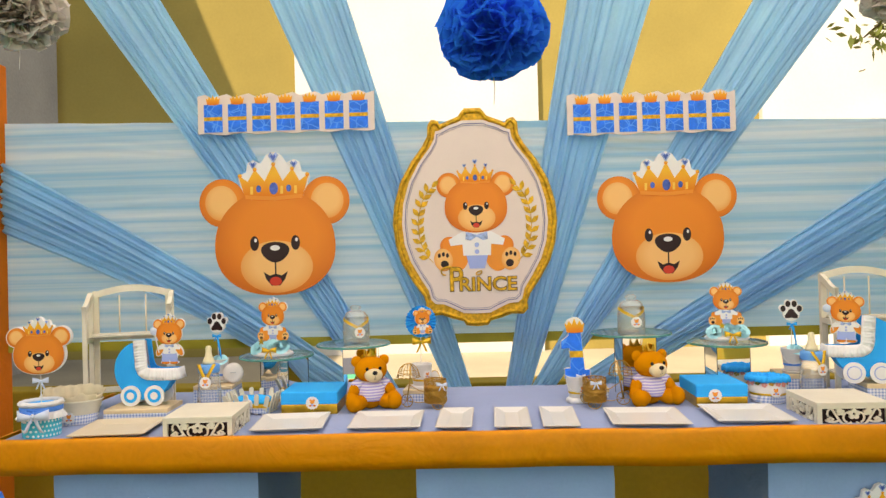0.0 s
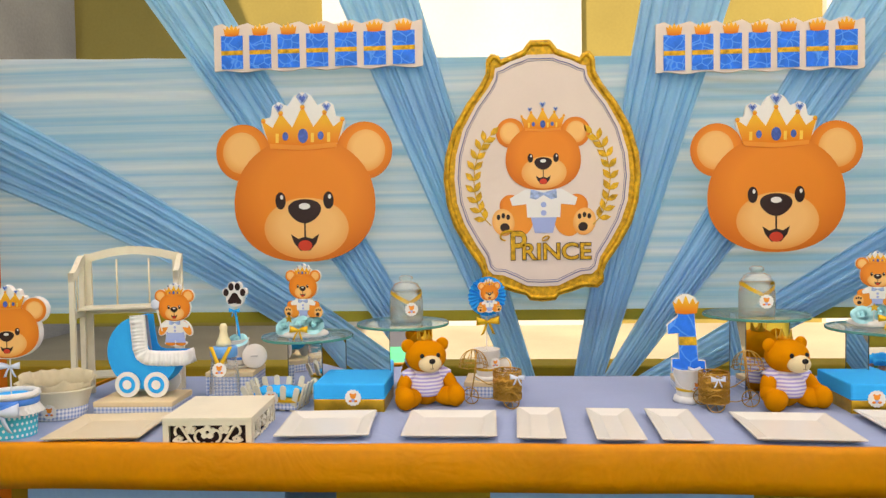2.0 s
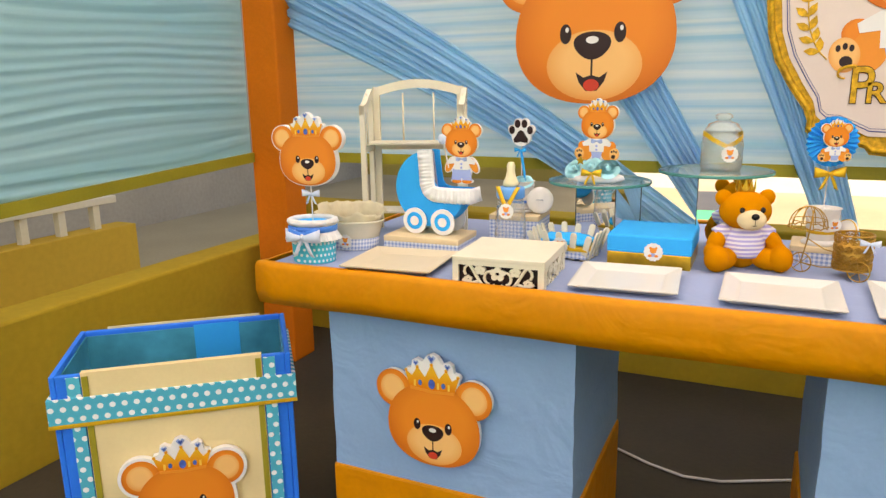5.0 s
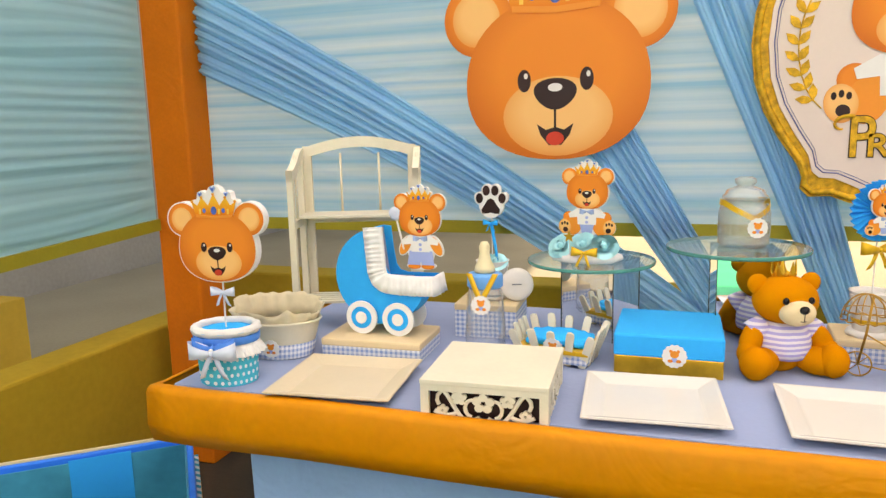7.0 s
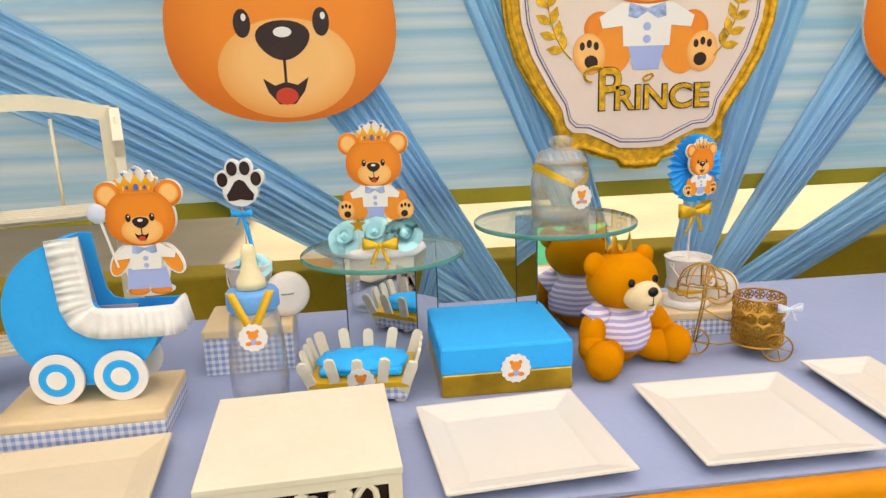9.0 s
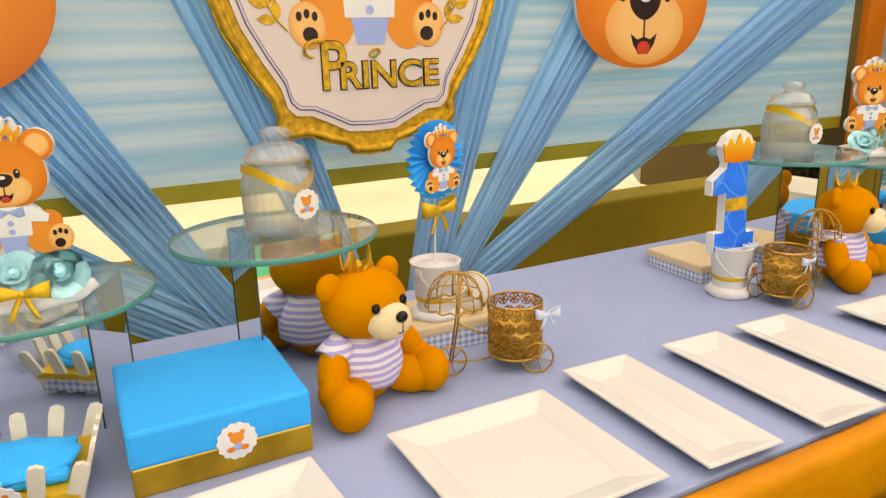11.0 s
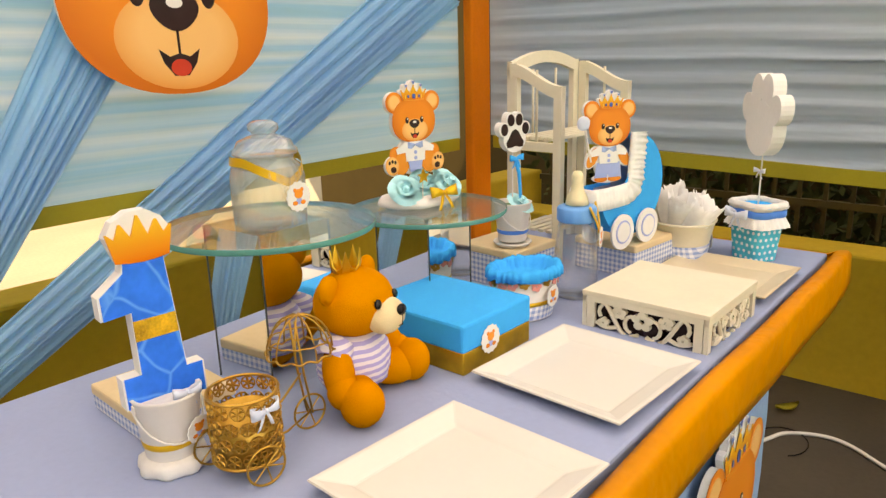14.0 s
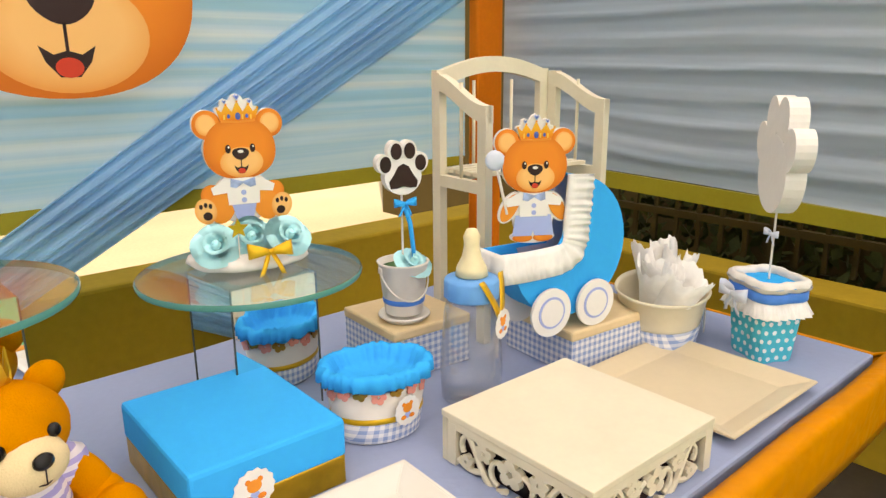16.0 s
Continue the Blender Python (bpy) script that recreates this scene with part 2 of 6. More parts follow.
M_METAL = mat("grey_pole", (0.4, 0.4, 0.4), 0.4, metal=0.6)
# Brighter leaf colour with the sunlight put in, for the tree.
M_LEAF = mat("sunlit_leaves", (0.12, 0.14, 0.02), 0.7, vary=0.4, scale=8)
M_GREENBOX = mat("green_card", (0.01, 0.42, 0.12), 0.5)


def shaded_print(name, mid, rim, upright=False, rough=0.45):
    """Printed artwork whose ink runs from one tone to another: from the middle outwards, or upwards."""
    m = mat(name, mid, rough, vary=0.04, bump=0.02)
    nt = m.node_tree
    n, l = nt.nodes, nt.links
    tc, sp = n.new("ShaderNodeTexCoord"), n.new("ShaderNodeSeparateXYZ")
    l.new(tc.outputs["Generated"], sp.inputs[0])
    if upright:
        fac = sp.outputs[2]
    else:
        dx, dz = math_node(nt, "SUBTRACT", sp.outputs[0], 0.52), math_node(nt, "SUBTRACT", sp.outputs[2], 0.56)
        fac = math_node(nt, "MULTIPLY", math_node(nt, "ADD", math_node(nt, "MULTIPLY", dx, dx), math_node(nt, "MULTIPLY", dz, dz)), 3.4)
    ramp = n.new("ShaderNodeValToRGB")
    ramp.color_ramp.elements[0].position, ramp.color_ramp.elements[1].position = (0.05, 0.8) if upright else (0.35, 1.0)
    ramp.color_ramp.elements[0].color, ramp.color_ramp.elements[1].color = (*mid, 1), (*rim, 1)
    l.new(fac, ramp.inputs[0])
    l.new(ramp.outputs[0], n["Principled BSDF"].inputs["Base Color"])
    return m


def veined(name, col, vein, scale):
    """Blue print with pale wandering veins like light in water."""
    m = mat(name, col, 0.4, vary=0.3, scale=20, bump=0.02)
    nt = m.node_tree
    n, l = nt.nodes, nt.links
    tc, vo, nz = n.new("ShaderNodeTexCoord"), n.new("ShaderNodeTexVoronoi"), n.new("ShaderNodeTexNoise")
    nz.inputs["Scale"].default_value = scale * 0.6
    l.new(tc.outputs["Object"], nz.inputs["Vector"])
    mixv = n.new("ShaderNodeMix")
    mixv.data_type = "VECTOR"
    mixv.inputs[0].default_value = 0.03
    l.new(tc.outputs["Object"], mixv.inputs[4])
    l.new(nz.outputs["Color"], mixv.inputs[5])
    vo.feature = "DISTANCE_TO_EDGE"
    vo.inputs["Scale"].default_value = scale
    l.new(mixv.outputs[1], vo.inputs["Vector"])
    ramp = [x for x in n if x.type == "VALTORGB"][0]
    fac = n.new("ShaderNodeMapRange")
    fac.inputs[1].default_value, fac.inputs[2].default_value, fac.inputs[3].default_value, fac.inputs[4].default_value = 0.0, 0.06, 1.0, 0.0
    l.new(vo.outputs["Distance"], fac.inputs[0])
    mix = n.new("ShaderNodeMix")
    mix.data_type = "RGBA"
    l.new(fac.outputs[0], mix.inputs[0])
    l.new(ramp.outputs[0], mix.inputs[6])
    mix.inputs[7].default_value = (*vein, 1)
    l.new(mix.outputs[2], n["Principled BSDF"].inputs["Base Color"])
    return m


M_BEAR = shaded_print("print_orange", (0.82, 0.245, 0.020), (0.64, 0.155, 0.010))
M_BEAR2 = shaded_print("print_peach", (0.90, 0.50, 0.17), (0.80, 0.33, 0.07))
M_CROWN = shaded_print("print_gold", (0.76, 0.17, 0.003), (0.86, 0.45, 0.025), True, 0.35)
M_SHINE = mat("print_pale_gold", (0.90, 0.56, 0.08), 0.35, vary=0.1, bump=0.02)
M_GEM = mat("print_silver_blue", (0.30, 0.40, 0.62), 0.3, vary=0.4, scale=60, bump=0.02)
M_LETTER = veined("marbled_blue_print", (0.004, 0.17, 0.86), (0.08, 0.34, 0.92), 26)


# ---- building blocks ----
def part(name, bm, material, parent=None, label="", smooth=False, m=None):
    me = bpy.data.meshes.new(name)
    bmesh.ops.recalc_face_normals(bm, faces=bm.faces)
    bm.to_mesh(me)
    bm.free()
    me.materials.append(material)
    if smooth:
        me.polygons.foreach_set("use_smooth", [True] * len(me.polygons))
    ob = new(name, me)
    if parent:
        ob.parent = parent
    if m is not None:
        ob.matrix_basis = m
    if label:
        tagged(ob, label)
    return ob


def make(name, m, label, category, group=""):
    e = new(name, None)
    e.empty_display_size = 0.05
    e.matrix_basis = m
    return tagged(e, label, category, group)


def add_box(bm, x0, x1, y0, y1, z0, z1, bevel=0.0, m=None):
    vs = [bm.verts.new((x, y, z)) for x in (x0, x1) for y in (y0, y1) for z in (z0, z1)]
    fs = [bm.faces.new([vs[i] for i in f]) for f in ((0, 1, 3, 2), (4, 6, 7, 5), (0, 4, 5, 1), (2, 3, 7, 6), (0, 2, 6, 4), (1, 5, 7, 3))]
    if bevel:
        es = list({e for f in fs for e in f.edges})
        r = bmesh.ops.bevel(bm, geom=es, offset=bevel, segments=2, affect="EDGES", profile=0.5)
        vs = list({v for f in r["faces"] for v in f.verts} | {v for v in vs if v.is_valid})
    if m is not None:
        bmesh.ops.transform(bm, matrix=m, verts=vs)
    return bm


def box(x0, x1, y0, y1, z0, z1, bevel=0.0):
    return add_box(bmesh.new(), x0, x1, y0, y1, z0, z1, bevel)


def lathe(profile, seg=32, sx=1.0, sy=1.0, bm=None, wave=None, close=False):
    """Turn (radius, z) about z; wave(angle, i) adds to the radius."""
    bm = bm or bmesh.new()
    rings = []
    for i, (r, z) in enumerate(profile):
        ring = []
        for k in range(seg):
            a = 2 * math.pi * k / seg
            q = r + (wave(a, i) if wave else 0)
            ring.append(bm.verts.new((q * math.cos(a) * sx, q * math.sin(a) * sy, z)))
        rings.append(ring)
    for a, b in zip(rings, rings[1:]):
        for k in range(seg):
            bm.faces.new((a[k], a[(k + 1) % seg], b[(k + 1) % seg], b[k]))
    if profile[0][0] > 0.0005 and not close:
        bm.faces.new(rings[0][::-1])
    if profile[-1][0] > 0.0005 and not close:
        bm.faces.new(rings[-1])
    return bm


def ball(rx, ry, rz, c=(0, 0, 0), bm=None, u=20, v=12, m=None):
    bm = bm or bmesh.new()
    r = bmesh.ops.create_uvsphere(bm, u_segments=u, v_segments=v, radius=1.0)
    t = Matrix.Translation(c) @ (m if m is not None else Matrix.Identity(4)) @ Matrix.Diagonal((rx, ry, rz, 1))
    bmesh.ops.transform(bm, matrix=t, verts=r["verts"])
    return bm


def tube(points, r, bm=None, seg=7, closed=False):
    bm = bm or bmesh.new()
    pts = [Vector(p) for p in points]
    n = len(pts)
    rings = []
    up = Vector((0.13, 0.31, 0.94))
    for i, p in enumerate(pts):
        a = pts[(i - 1) % n] if (closed or i) else p
        b = pts[(i + 1) % n] if (closed or i < n - 1) else p
        d = (b - a).normalized()
        s = d.cross(up)
        if s.length < 0.05:
            s = d.cross(Vector((1, 0, 0)))
        s.normalize()
        w = d.cross(s)
        rad = r(i / max(1, n - 1)) if callable(r) else r
        rings.append([bm.verts.new(p + rad * (math.cos(2 * math.pi * k / seg) * s + math.sin(2 * math.pi * k / seg) * w)) for k in range(seg)])
    for i in range(n if closed else n - 1):
        a, b = rings[i], rings[(i + 1) % n]
        for k in range(seg):
            bm.faces.new((a[k], a[(k + 1) % seg], b[(k + 1) % seg], b[k]))
    if not closed:
        bm.faces.new(rings[0][::-1])
        bm.faces.new(rings[-1])
    return bm


def slab(outline, y0, y1, bm=None):
    """A flat shape in x and z, from the front plane y0 to the back plane y1."""
    bm = bm or bmesh.new()
    a = [bm.verts.new((x, y0, z)) for x, z in outline]
    b = [bm.verts.new((x, y1, z)) for x, z in outline]
    n = len(a)
    bm.faces.new(a)
    bm.faces.new(b[::-1])
    for i in range(n):
        bm.faces.new((a[i], b[i], b[(i + 1) % n], a[(i + 1) % n]))
    return bm


def oval(cx, cz, rx, rz, n=36, tilt=0.0, power=1.0, egg=0.0):
    out = []
    c, s = math.cos(radians(tilt)), math.sin(radians(tilt))
    for i in range(n):
        a = 2 * math.pi * i / n
        ca, sa = math.cos(a), math.sin(a)
        x = rx * math.copysign(abs(ca) ** power, ca) * (1 - egg * sa)
        z = rz * math.copysign(abs(sa) ** power, sa)
        out.append((cx + c * x - s * z, cz + s * x + c * z))
    return out


def catmull(pts, k=6):
    """Points along a smooth line through the given ones."""
    P = [Vector(p) for p in [pts[0]] + list(pts) + [pts[-1]]]
    out = []
    for a, b, c, d in zip(P, P[1:], P[2:], P[3:]):
        for i in range(k):
            u = i / k
            out.append(0.5 * (2 * b + (c - a) * u + (2 * a - 5 * b + 4 * c - d) * u * u + (3 * b - a - 3 * c + d) * u ** 3))
    return out + [P[-1]]


# ---- structure ----
TZ = 0.762
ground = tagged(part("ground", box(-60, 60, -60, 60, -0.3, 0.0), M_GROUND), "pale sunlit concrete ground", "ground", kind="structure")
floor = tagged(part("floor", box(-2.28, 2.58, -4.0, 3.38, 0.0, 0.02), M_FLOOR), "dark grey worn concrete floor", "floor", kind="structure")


def wall(name, bm, material, label):
    return tagged(part(name, bm, material), label, "wall", kind="structure")


wall("low_wall_north", box(-2.45, 2.75, 3.40, 3.55, 0, 0.62, 0.01), M_MUSTARD, "low mustard plaster wall behind the backdrop")
wall("low_wall_west", box(-2.45, -2.30, -4.0, 3.395, 0, 0.49, 0.01), M_MUSTARD, "low mustard plaster wall beside the tent")
wall("low_wall_east", box(2.45, 2.62, -4.0, 3.395, 0, 0.49, 0.01), M_MUSTARD, "low mustard plaster wall in shade")

# house beyond: one wall, sun and shade put in as pale and yellow stretches
for i, (x0, x1, mt, y, lb) in enumerate(((-14, -2.2, M_HOUSE_SHADED, 9.0, "house wall stretch coloured yellow for shade"), (-2.2, 0.85, M_CREAM_SUNWALL, 8.9, "house wall stretch coloured pale for sunlight"),
                                         (0.85, 3.6, M_HOUSE_SHADED, 9.0, "house wall stretch coloured yellow for shade"), (3.6, 14, M_CREAM_SUNWALL, 8.9, "house wall stretch coloured pale for sunlight"))):
    wall("house_wall", box(x0, x1, y, 9.6, 0, 7.5), mt, lb)
# Added wall: hides bright ground and throws shade over the left side.
wall("shade_wall_west", box(-5.6, -5.2, -6.0, 8.8, 0, 9.0), M_GREYWALL, "tall grey wall added to shade the yard")
# Unseen roof, drawn wider than the tent to keep sun off the sides.
roof = tagged(part("ceiling", box(-4.2, 4.2, -3.2, 3.15, 2.95, 2.97), M_ROOF), "white canvas tent roof", "ceiling", kind="structure")


def post(x0, x1, y0, y1, top, label):
    p = make("tent_post", pose((x0 + x1) / 2, (y0 + y1) / 2, 0.02), label, "post", "tent posts")
    hx, hy = (x1 - x0) / 2, (y1 - y0) / 2
    part("wrap", box(-hx, hx, -hy, hy, 0, top, 0.008), M_ORANGE, p)
    part("pole", lathe([(0.02, top), (0.02, 2.93)], 12), M_METAL, p, "grey steel pole", True)
    return p


post(-2.22, -2.07, 2.96, 3.10, 2.07, "tent post wrapped in orange cloth")
post(1.705, 1.80, 3.004, 3.040, 2.07, "tent post wrapped in orange cloth")


def ruched(name, origin, along, width, z0, z1, material, label, depth=0.010, slope=0.0, seed=0, pitch=0.045, fall=0.0):
    """A panel of cloth with level gathers that wander and sag."""
    nu, nv = max(30, int(width / 0.035)), int((z1 - z0) / 0.0075)
    o, a = Vector(origin), Vector(along)
    nrm = a.cross(Vector((0, 0, 1)))
    verts, faces = [], []
    for j in range(nv + 1):
        for i in range(nu + 1):
            u, z = width * i / nu, z0 + (z1 - z0) * j / nv
            w = noise.noise(Vector((u * 0.7 + seed, z * 3.0, seed * 3.1))) * 0.10
            ph = (z + w + 0.02 * noise.noise(Vector((u * 2.0, z * 5, seed)))) / pitch
            amp = depth * (0.35 + 0.9 * abs(noise.noise(Vector((u * 0.6, z * 9.0, seed + 7)))) * 1.6)
            amp *= min(1.0, u / 0.06, (width - u) / 0.06)
            d = amp * math.sin(2 * math.pi * ph) + 0.4 * amp * math.sin(5.1 * math.pi * ph + u)
            zz = z + slope * u * (1 - j / nv) - fall * (u / width) * (j / nv)
            p = o + a * u + nrm * d
            verts.append((p.x, p.y, zz))
    for j in range(nv):
        for i in range(nu):
            k = j * (nu + 1) + i
            faces.append((k, k + 1, k + nu + 2, k + nu + 1))
    me = bpy.data.meshes.new(name)
    me.from_pydata(verts, [], faces)
    me.materials.append(material)
    me.polygons.foreach_set("use_smooth", [True] * len(me.polygons))
    return tagged(new(name, me), label, "fabric backdrop")


ruched("backdrop_cloth", (-2.07, 3.078, 0), (1, 0, 0), 3.80, 0.885, 1.835, M_BACK, "sheer light blue gathered cloth backdrop", depth=0.0045, seed=1, pitch=0.04, fall=0.10)
ruched("side_cloth", (-2.215, -1.0, 0), (0, 1, 0), 3.95, 0.70, 2.02, M_SIDE, "pale aqua gathered cloth side panel", depth=0.004, seed=2, slope=0.047)
ruched("side_cloth", (1.82, -0.6, 0), (0, 1, 0), 3.62, 0.79, 2.02, M_SIDE_R, "gathered cloth side panel coloured grey-blue for shade", depth=0.014, seed=5, slope=0.028, pitch=0.06)


def trim(a, b, h, label):
    d = Vector(b) - Vector(a)
    bm = bmesh.new()
    n = Vector((-d.y, d.x, 0)).normalized() * 0.006
    vs = []
    for p in (Vector(a), Vector(b)):
        for s in (-1, 1):
            for z in (0, h):
                vs.append(bm.verts.new(p + n * s + Vector((0, 0, z))))
    for f in ((0, 1, 3, 2), (4, 6, 7, 5), (0, 4, 5, 1), (2, 3, 7, 6), (0, 2, 6, 4), (1, 5, 7, 3)):
        bm.faces.new([vs[i] for i in f])
    return tagged(part("hem_band", bm, M_OLIVE), label, "hem band")


trim((-2.07, 3.078, 0.846), (1.72, 3.078, 0.850), 0.038, "olive gold hem along the backdrop cloth")
trim((-2.205, -1.0, 0.665), (-2.205, 2.95, 0.850), 0.038, "olive gold hem along the side cloth")
trim((1.81, -0.6, 0.753), (1.81, 3.00, 0.853), 0.038, "olive gold hem along the side cloth")


def swag(top_l, top_r, bot_l, bot_r, seed, bow=0.0):
    """A pleated drape between two edges given as (x, z)."""
    nu, nv, y = 110, 40, 3.046
    verts, faces = [], []
    rnd = random.Random(seed)
    ph = [rnd.uniform(0, 6.28) for _ in range(4)]
    for j in range(nv + 1):
        t = j / nv
        for i in range(nu + 1):
            u = i / nu
            k = u + 0.05 * math.sin(5 * u + ph[0] + 0.8 * t) + 0.018 * math.sin(13 * u + ph[3])
            x = (top_l[0] * (1 - u) + top_r[0] * u) * (1 - t) + (bot_l[0] * (1 - u) + bot_r[0] * u) * t
            z = (top_l[1] * (1 - u) + top_r[1] * u) * (1 - t) + (bot_l[1] * (1 - u) + bot_r[1] * u) * t - bow * math.sin(math.pi * t)
            d = 0.009 * math.sin(2 * math.pi * 7.0 * k + ph[1]) + 0.004 * math.sin(2 * math.pi * 17 * k + ph[2] + t)
            verts.append((x, y + d - 0.012 * math.sin(math.pi * u), z))
    for j in range(nv):
        for i in range(nu):
            k = j * (nu + 1) + i
            faces.append((k, k + 1, k + nu + 2, k + nu + 1))
    me = bpy.data.meshes.new("drape")
    me.from_pydata(verts, [], faces)
    me.materials.append(M_SWAG)
    me.polygons.foreach_set("use_smooth", [True] * len(me.polygons))
    ob = new("drape", me)
    sol = ob.modifiers.new("thick", "SOLIDIFY")
    sol.thickness = 0.002
    return tagged(ob, "pleated light blue drape fanning across the backdrop", "drape", "fan drapes")


swag((-1.16, 2.93), (-0.75, 2.93), (-0.09, 0.45), (-0.02, 0.45), 1)
swag((0.48, 2.93), (0.93, 2.93), (0.02, 0.45), (0.09, 0.45), 2)
swag((-2.10, 2.93), (-1.71, 2.93), (-0.36, 0.45), (-0.26, 0.45), 3)
swag((1.54, 2.93), (2.03, 2.93), (0.04, 0.45), (0.10, 0.45), 4)
swag((-2.06, 1.36), (-2.06, 1.66), (-0.45, 0.50), (-0.20, 0.45), 5, -0.06)
swag((1.69, 1.29), (1.69, 1.53), (0.16, 0.48), (0.0, 0.48), 6)

# ---- table ----
table = make("party_table", pose(0.035, 2.2, 0.02), "long party table with periwinkle top and gold satin border", "table")
TX = 1.375
part("tabletop", box(-TX + 0.02, TX - 0.02, -0.28, 0.345, 0.70, TZ - 0.02, 0.004), M_TABLE, table)


def valance():
    prof = [(0.026, 0.0), (0.018, 0.004), (0.006, 0.0045), (0.001, 0.001), (-0.002, -0.006), (-0.003, -0.030), (-0.004, -0.058), (0.003, -0.087)]
    path = [(-TX, 0.345), (-TX, -0.315), (TX, -0.315), (TX, 0.345)]
    cor, n = [], 60
    for (ax, ay), (bx, by) in zip(path, path[1:]):
        k = n if ax != bx else 16
        for i in range(k):
            cor.append((ax + (bx - ax) * i / k, ay + (by - ay) * i / k))
    cor.append(path[-1])
    bm = bmesh.new()
    rows = []
    for x, y in cor:
        ix = 1 if x <= -TX + 1e-6 else (-1 if x >= TX - 1e-6 else 0)
        iy = 1 if y <= -0.315 + 1e-6 else 0
        wob = 0.004 * noise.noise(Vector((x * 5, y * 5, 3)))
        rows.append([bm.verts.new((x + ix * (0.3 * d + wob), y + iy * (d + wob), TZ - 0.02 + (h if iy or h < 0 else 0.25 * h) + (0.002 if iy or ix > 0 else -0.006) + wob * 0.6)) for d, h in prof])
    for a, b in zip(rows, rows[1:]):
        for k in range(len(prof) - 1):
            bm.faces.new((a[k], a[k + 1], b[k + 1], b[k]))
    return bm


v = part("border", valance(), M_GOLD_CLOTH, table, "gold satin border rolled over the edge", True)
sol = v.modifiers.new("thick", "SOLIDIFY")
sol.thickness = 0.004


# ---- printed bears ----
CROWN_TIPS = ((-0.56, 1.25), (-0.31, 1.35), (0.0, 1.43), (0.31, 1.35), (0.56, 1.25))


def crown_outline(cx, z0, w, h):
    """Five slim spikes over a curved band; w and h scale the crown of the bears."""
    pts = [(-0.47, 0.0), (-0.24, -0.025), (0.0, -0.035), (0.24, -0.025), (0.47, 0.0)]
    vale = (0.43, 0.15, -0.15, -0.43)
    for i, (x, z) in enumerate(CROWN_TIPS[::-1]):
        t = z - 0.88
        pts += [(x + 0.018, t), (x - 0.018, t)]
        if i < 4:
            pts.append((vale[i], 0.29))
    return [(cx + x * w, z0 + z * h) for x, z in pts]


def bear_head(parent, u, cx, cz, y, step=0.0006):
    """A printed bear face; u: half the head's width, (cx, cz): the nose, y: the front of the board."""
    def flat(name, outline, layer, material, depth=1):
        part(name, slab([(cx + a * u, cz + b * u) for a, b in outline], y - layer * step, y - (layer - depth) * step), material, parent)
    for s in (-1, 1):
        flat("ear", oval(s * 0.86, 0.83, 0.39, 0.40), 1, M_BEAR)
        flat("inner_ear", oval(s * 0.88, 0.83, 0.27, 0.29), 2, M_BEAR2)
    flat("head", oval(0, 0.16, 1.0, 0.87, 48, power=0.92, egg=0.06), 3, M_BEAR)
    flat("muzzle", oval(0.02, -0.24, 0.60, 0.43), 4, M_BEAR2)
    flat("crown", crown_outline(0, 0.88, 1.0, 1.0), 4, M_CROWN)
    flat("crown_rim", [(-0.47, 0.885), (0.0, 0.85), (0.47, 0.885), (0.475, 0.95), (0.0, 0.915), (-0.475, 0.95)], 5, M_BEAR3)
    for j in (-0.37, 0.13, 0.36):
        flat("crown_shine", [(j - 0.022, 0.96), (j + 0.022, 0.96), (j + 0.026, 1.09), (j - 0.018, 1.09)], 5, M_SHINE)
    for j, z in CROWN_TIPS:
        flat("crown_bead", oval(j, z + 0.02, 0.034, 0.034, 12), 5, M_CROWN)
    for j, r in ((0, 0.072), (-0.25, 0.042), (0.25, 0.042)):
        flat("jewel", oval(j, 1.05, r, r * 1.4, 14), 6, M_JEWEL)
    for j, zz, r in ((0, 1.56, 0.088), (-0.34, 1.44, 0.065), (0.34, 1.44, 0.065)):
        heart = [(-r, r * 0.4), (-r * 0.5, r), (0, r * 0.5), (r * 0.5, r), (r, r * 0.4), (0, -r * 1.1)]
        flat("heart_gem", [(j + p, zz + q) for p, q in heart], 5, M_GEM)
        flat("heart_facet", [(j + p * 0.55, zz + q * 0.55) for p, q in heart], 6, M_JEWEL)
    for s in (-1, 1):
        flat("eye", oval(s * 0.34, 0.15, 0.074, 0.122, 18), 5, M_DARK)
        flat("eye_glint", oval(s * 0.34 + 0.018, 0.20, 0.022, 0.032, 10), 6, M_PRINTWHITE)
    flat("nose", [(0.23 * math.cos(a) * (1 + 0.25 * math.sin(a)), 0.17 * math.sin(a)) for a in [i * 2 * math.pi / 24 for i in range(24)]], 5, M_DARK)
    flat("nose_glint", oval(0.0, 0.07, 0.08, 0.045, 14), 6, M_PRINTWHITE)
    flat("lip_line", [(-0.012, -0.36), (0.012, -0.36), (0.012, -0.15), (-0.012, -0.15)], 5, M_DARK)
    flat("mouth", [(-0.20, -0.32), (-0.10, -0.385), (0.0, -0.355), (0.10, -0.385), (0.20, -0.32), (0.16, -0.44), (0.07, -0.55), (-0.07, -0.55), (-0.16, -0.44)], 5, M_DARK)
    flat("tongue", oval(0, -0.48, 0.10, 0.075, 16), 6, M_RED)


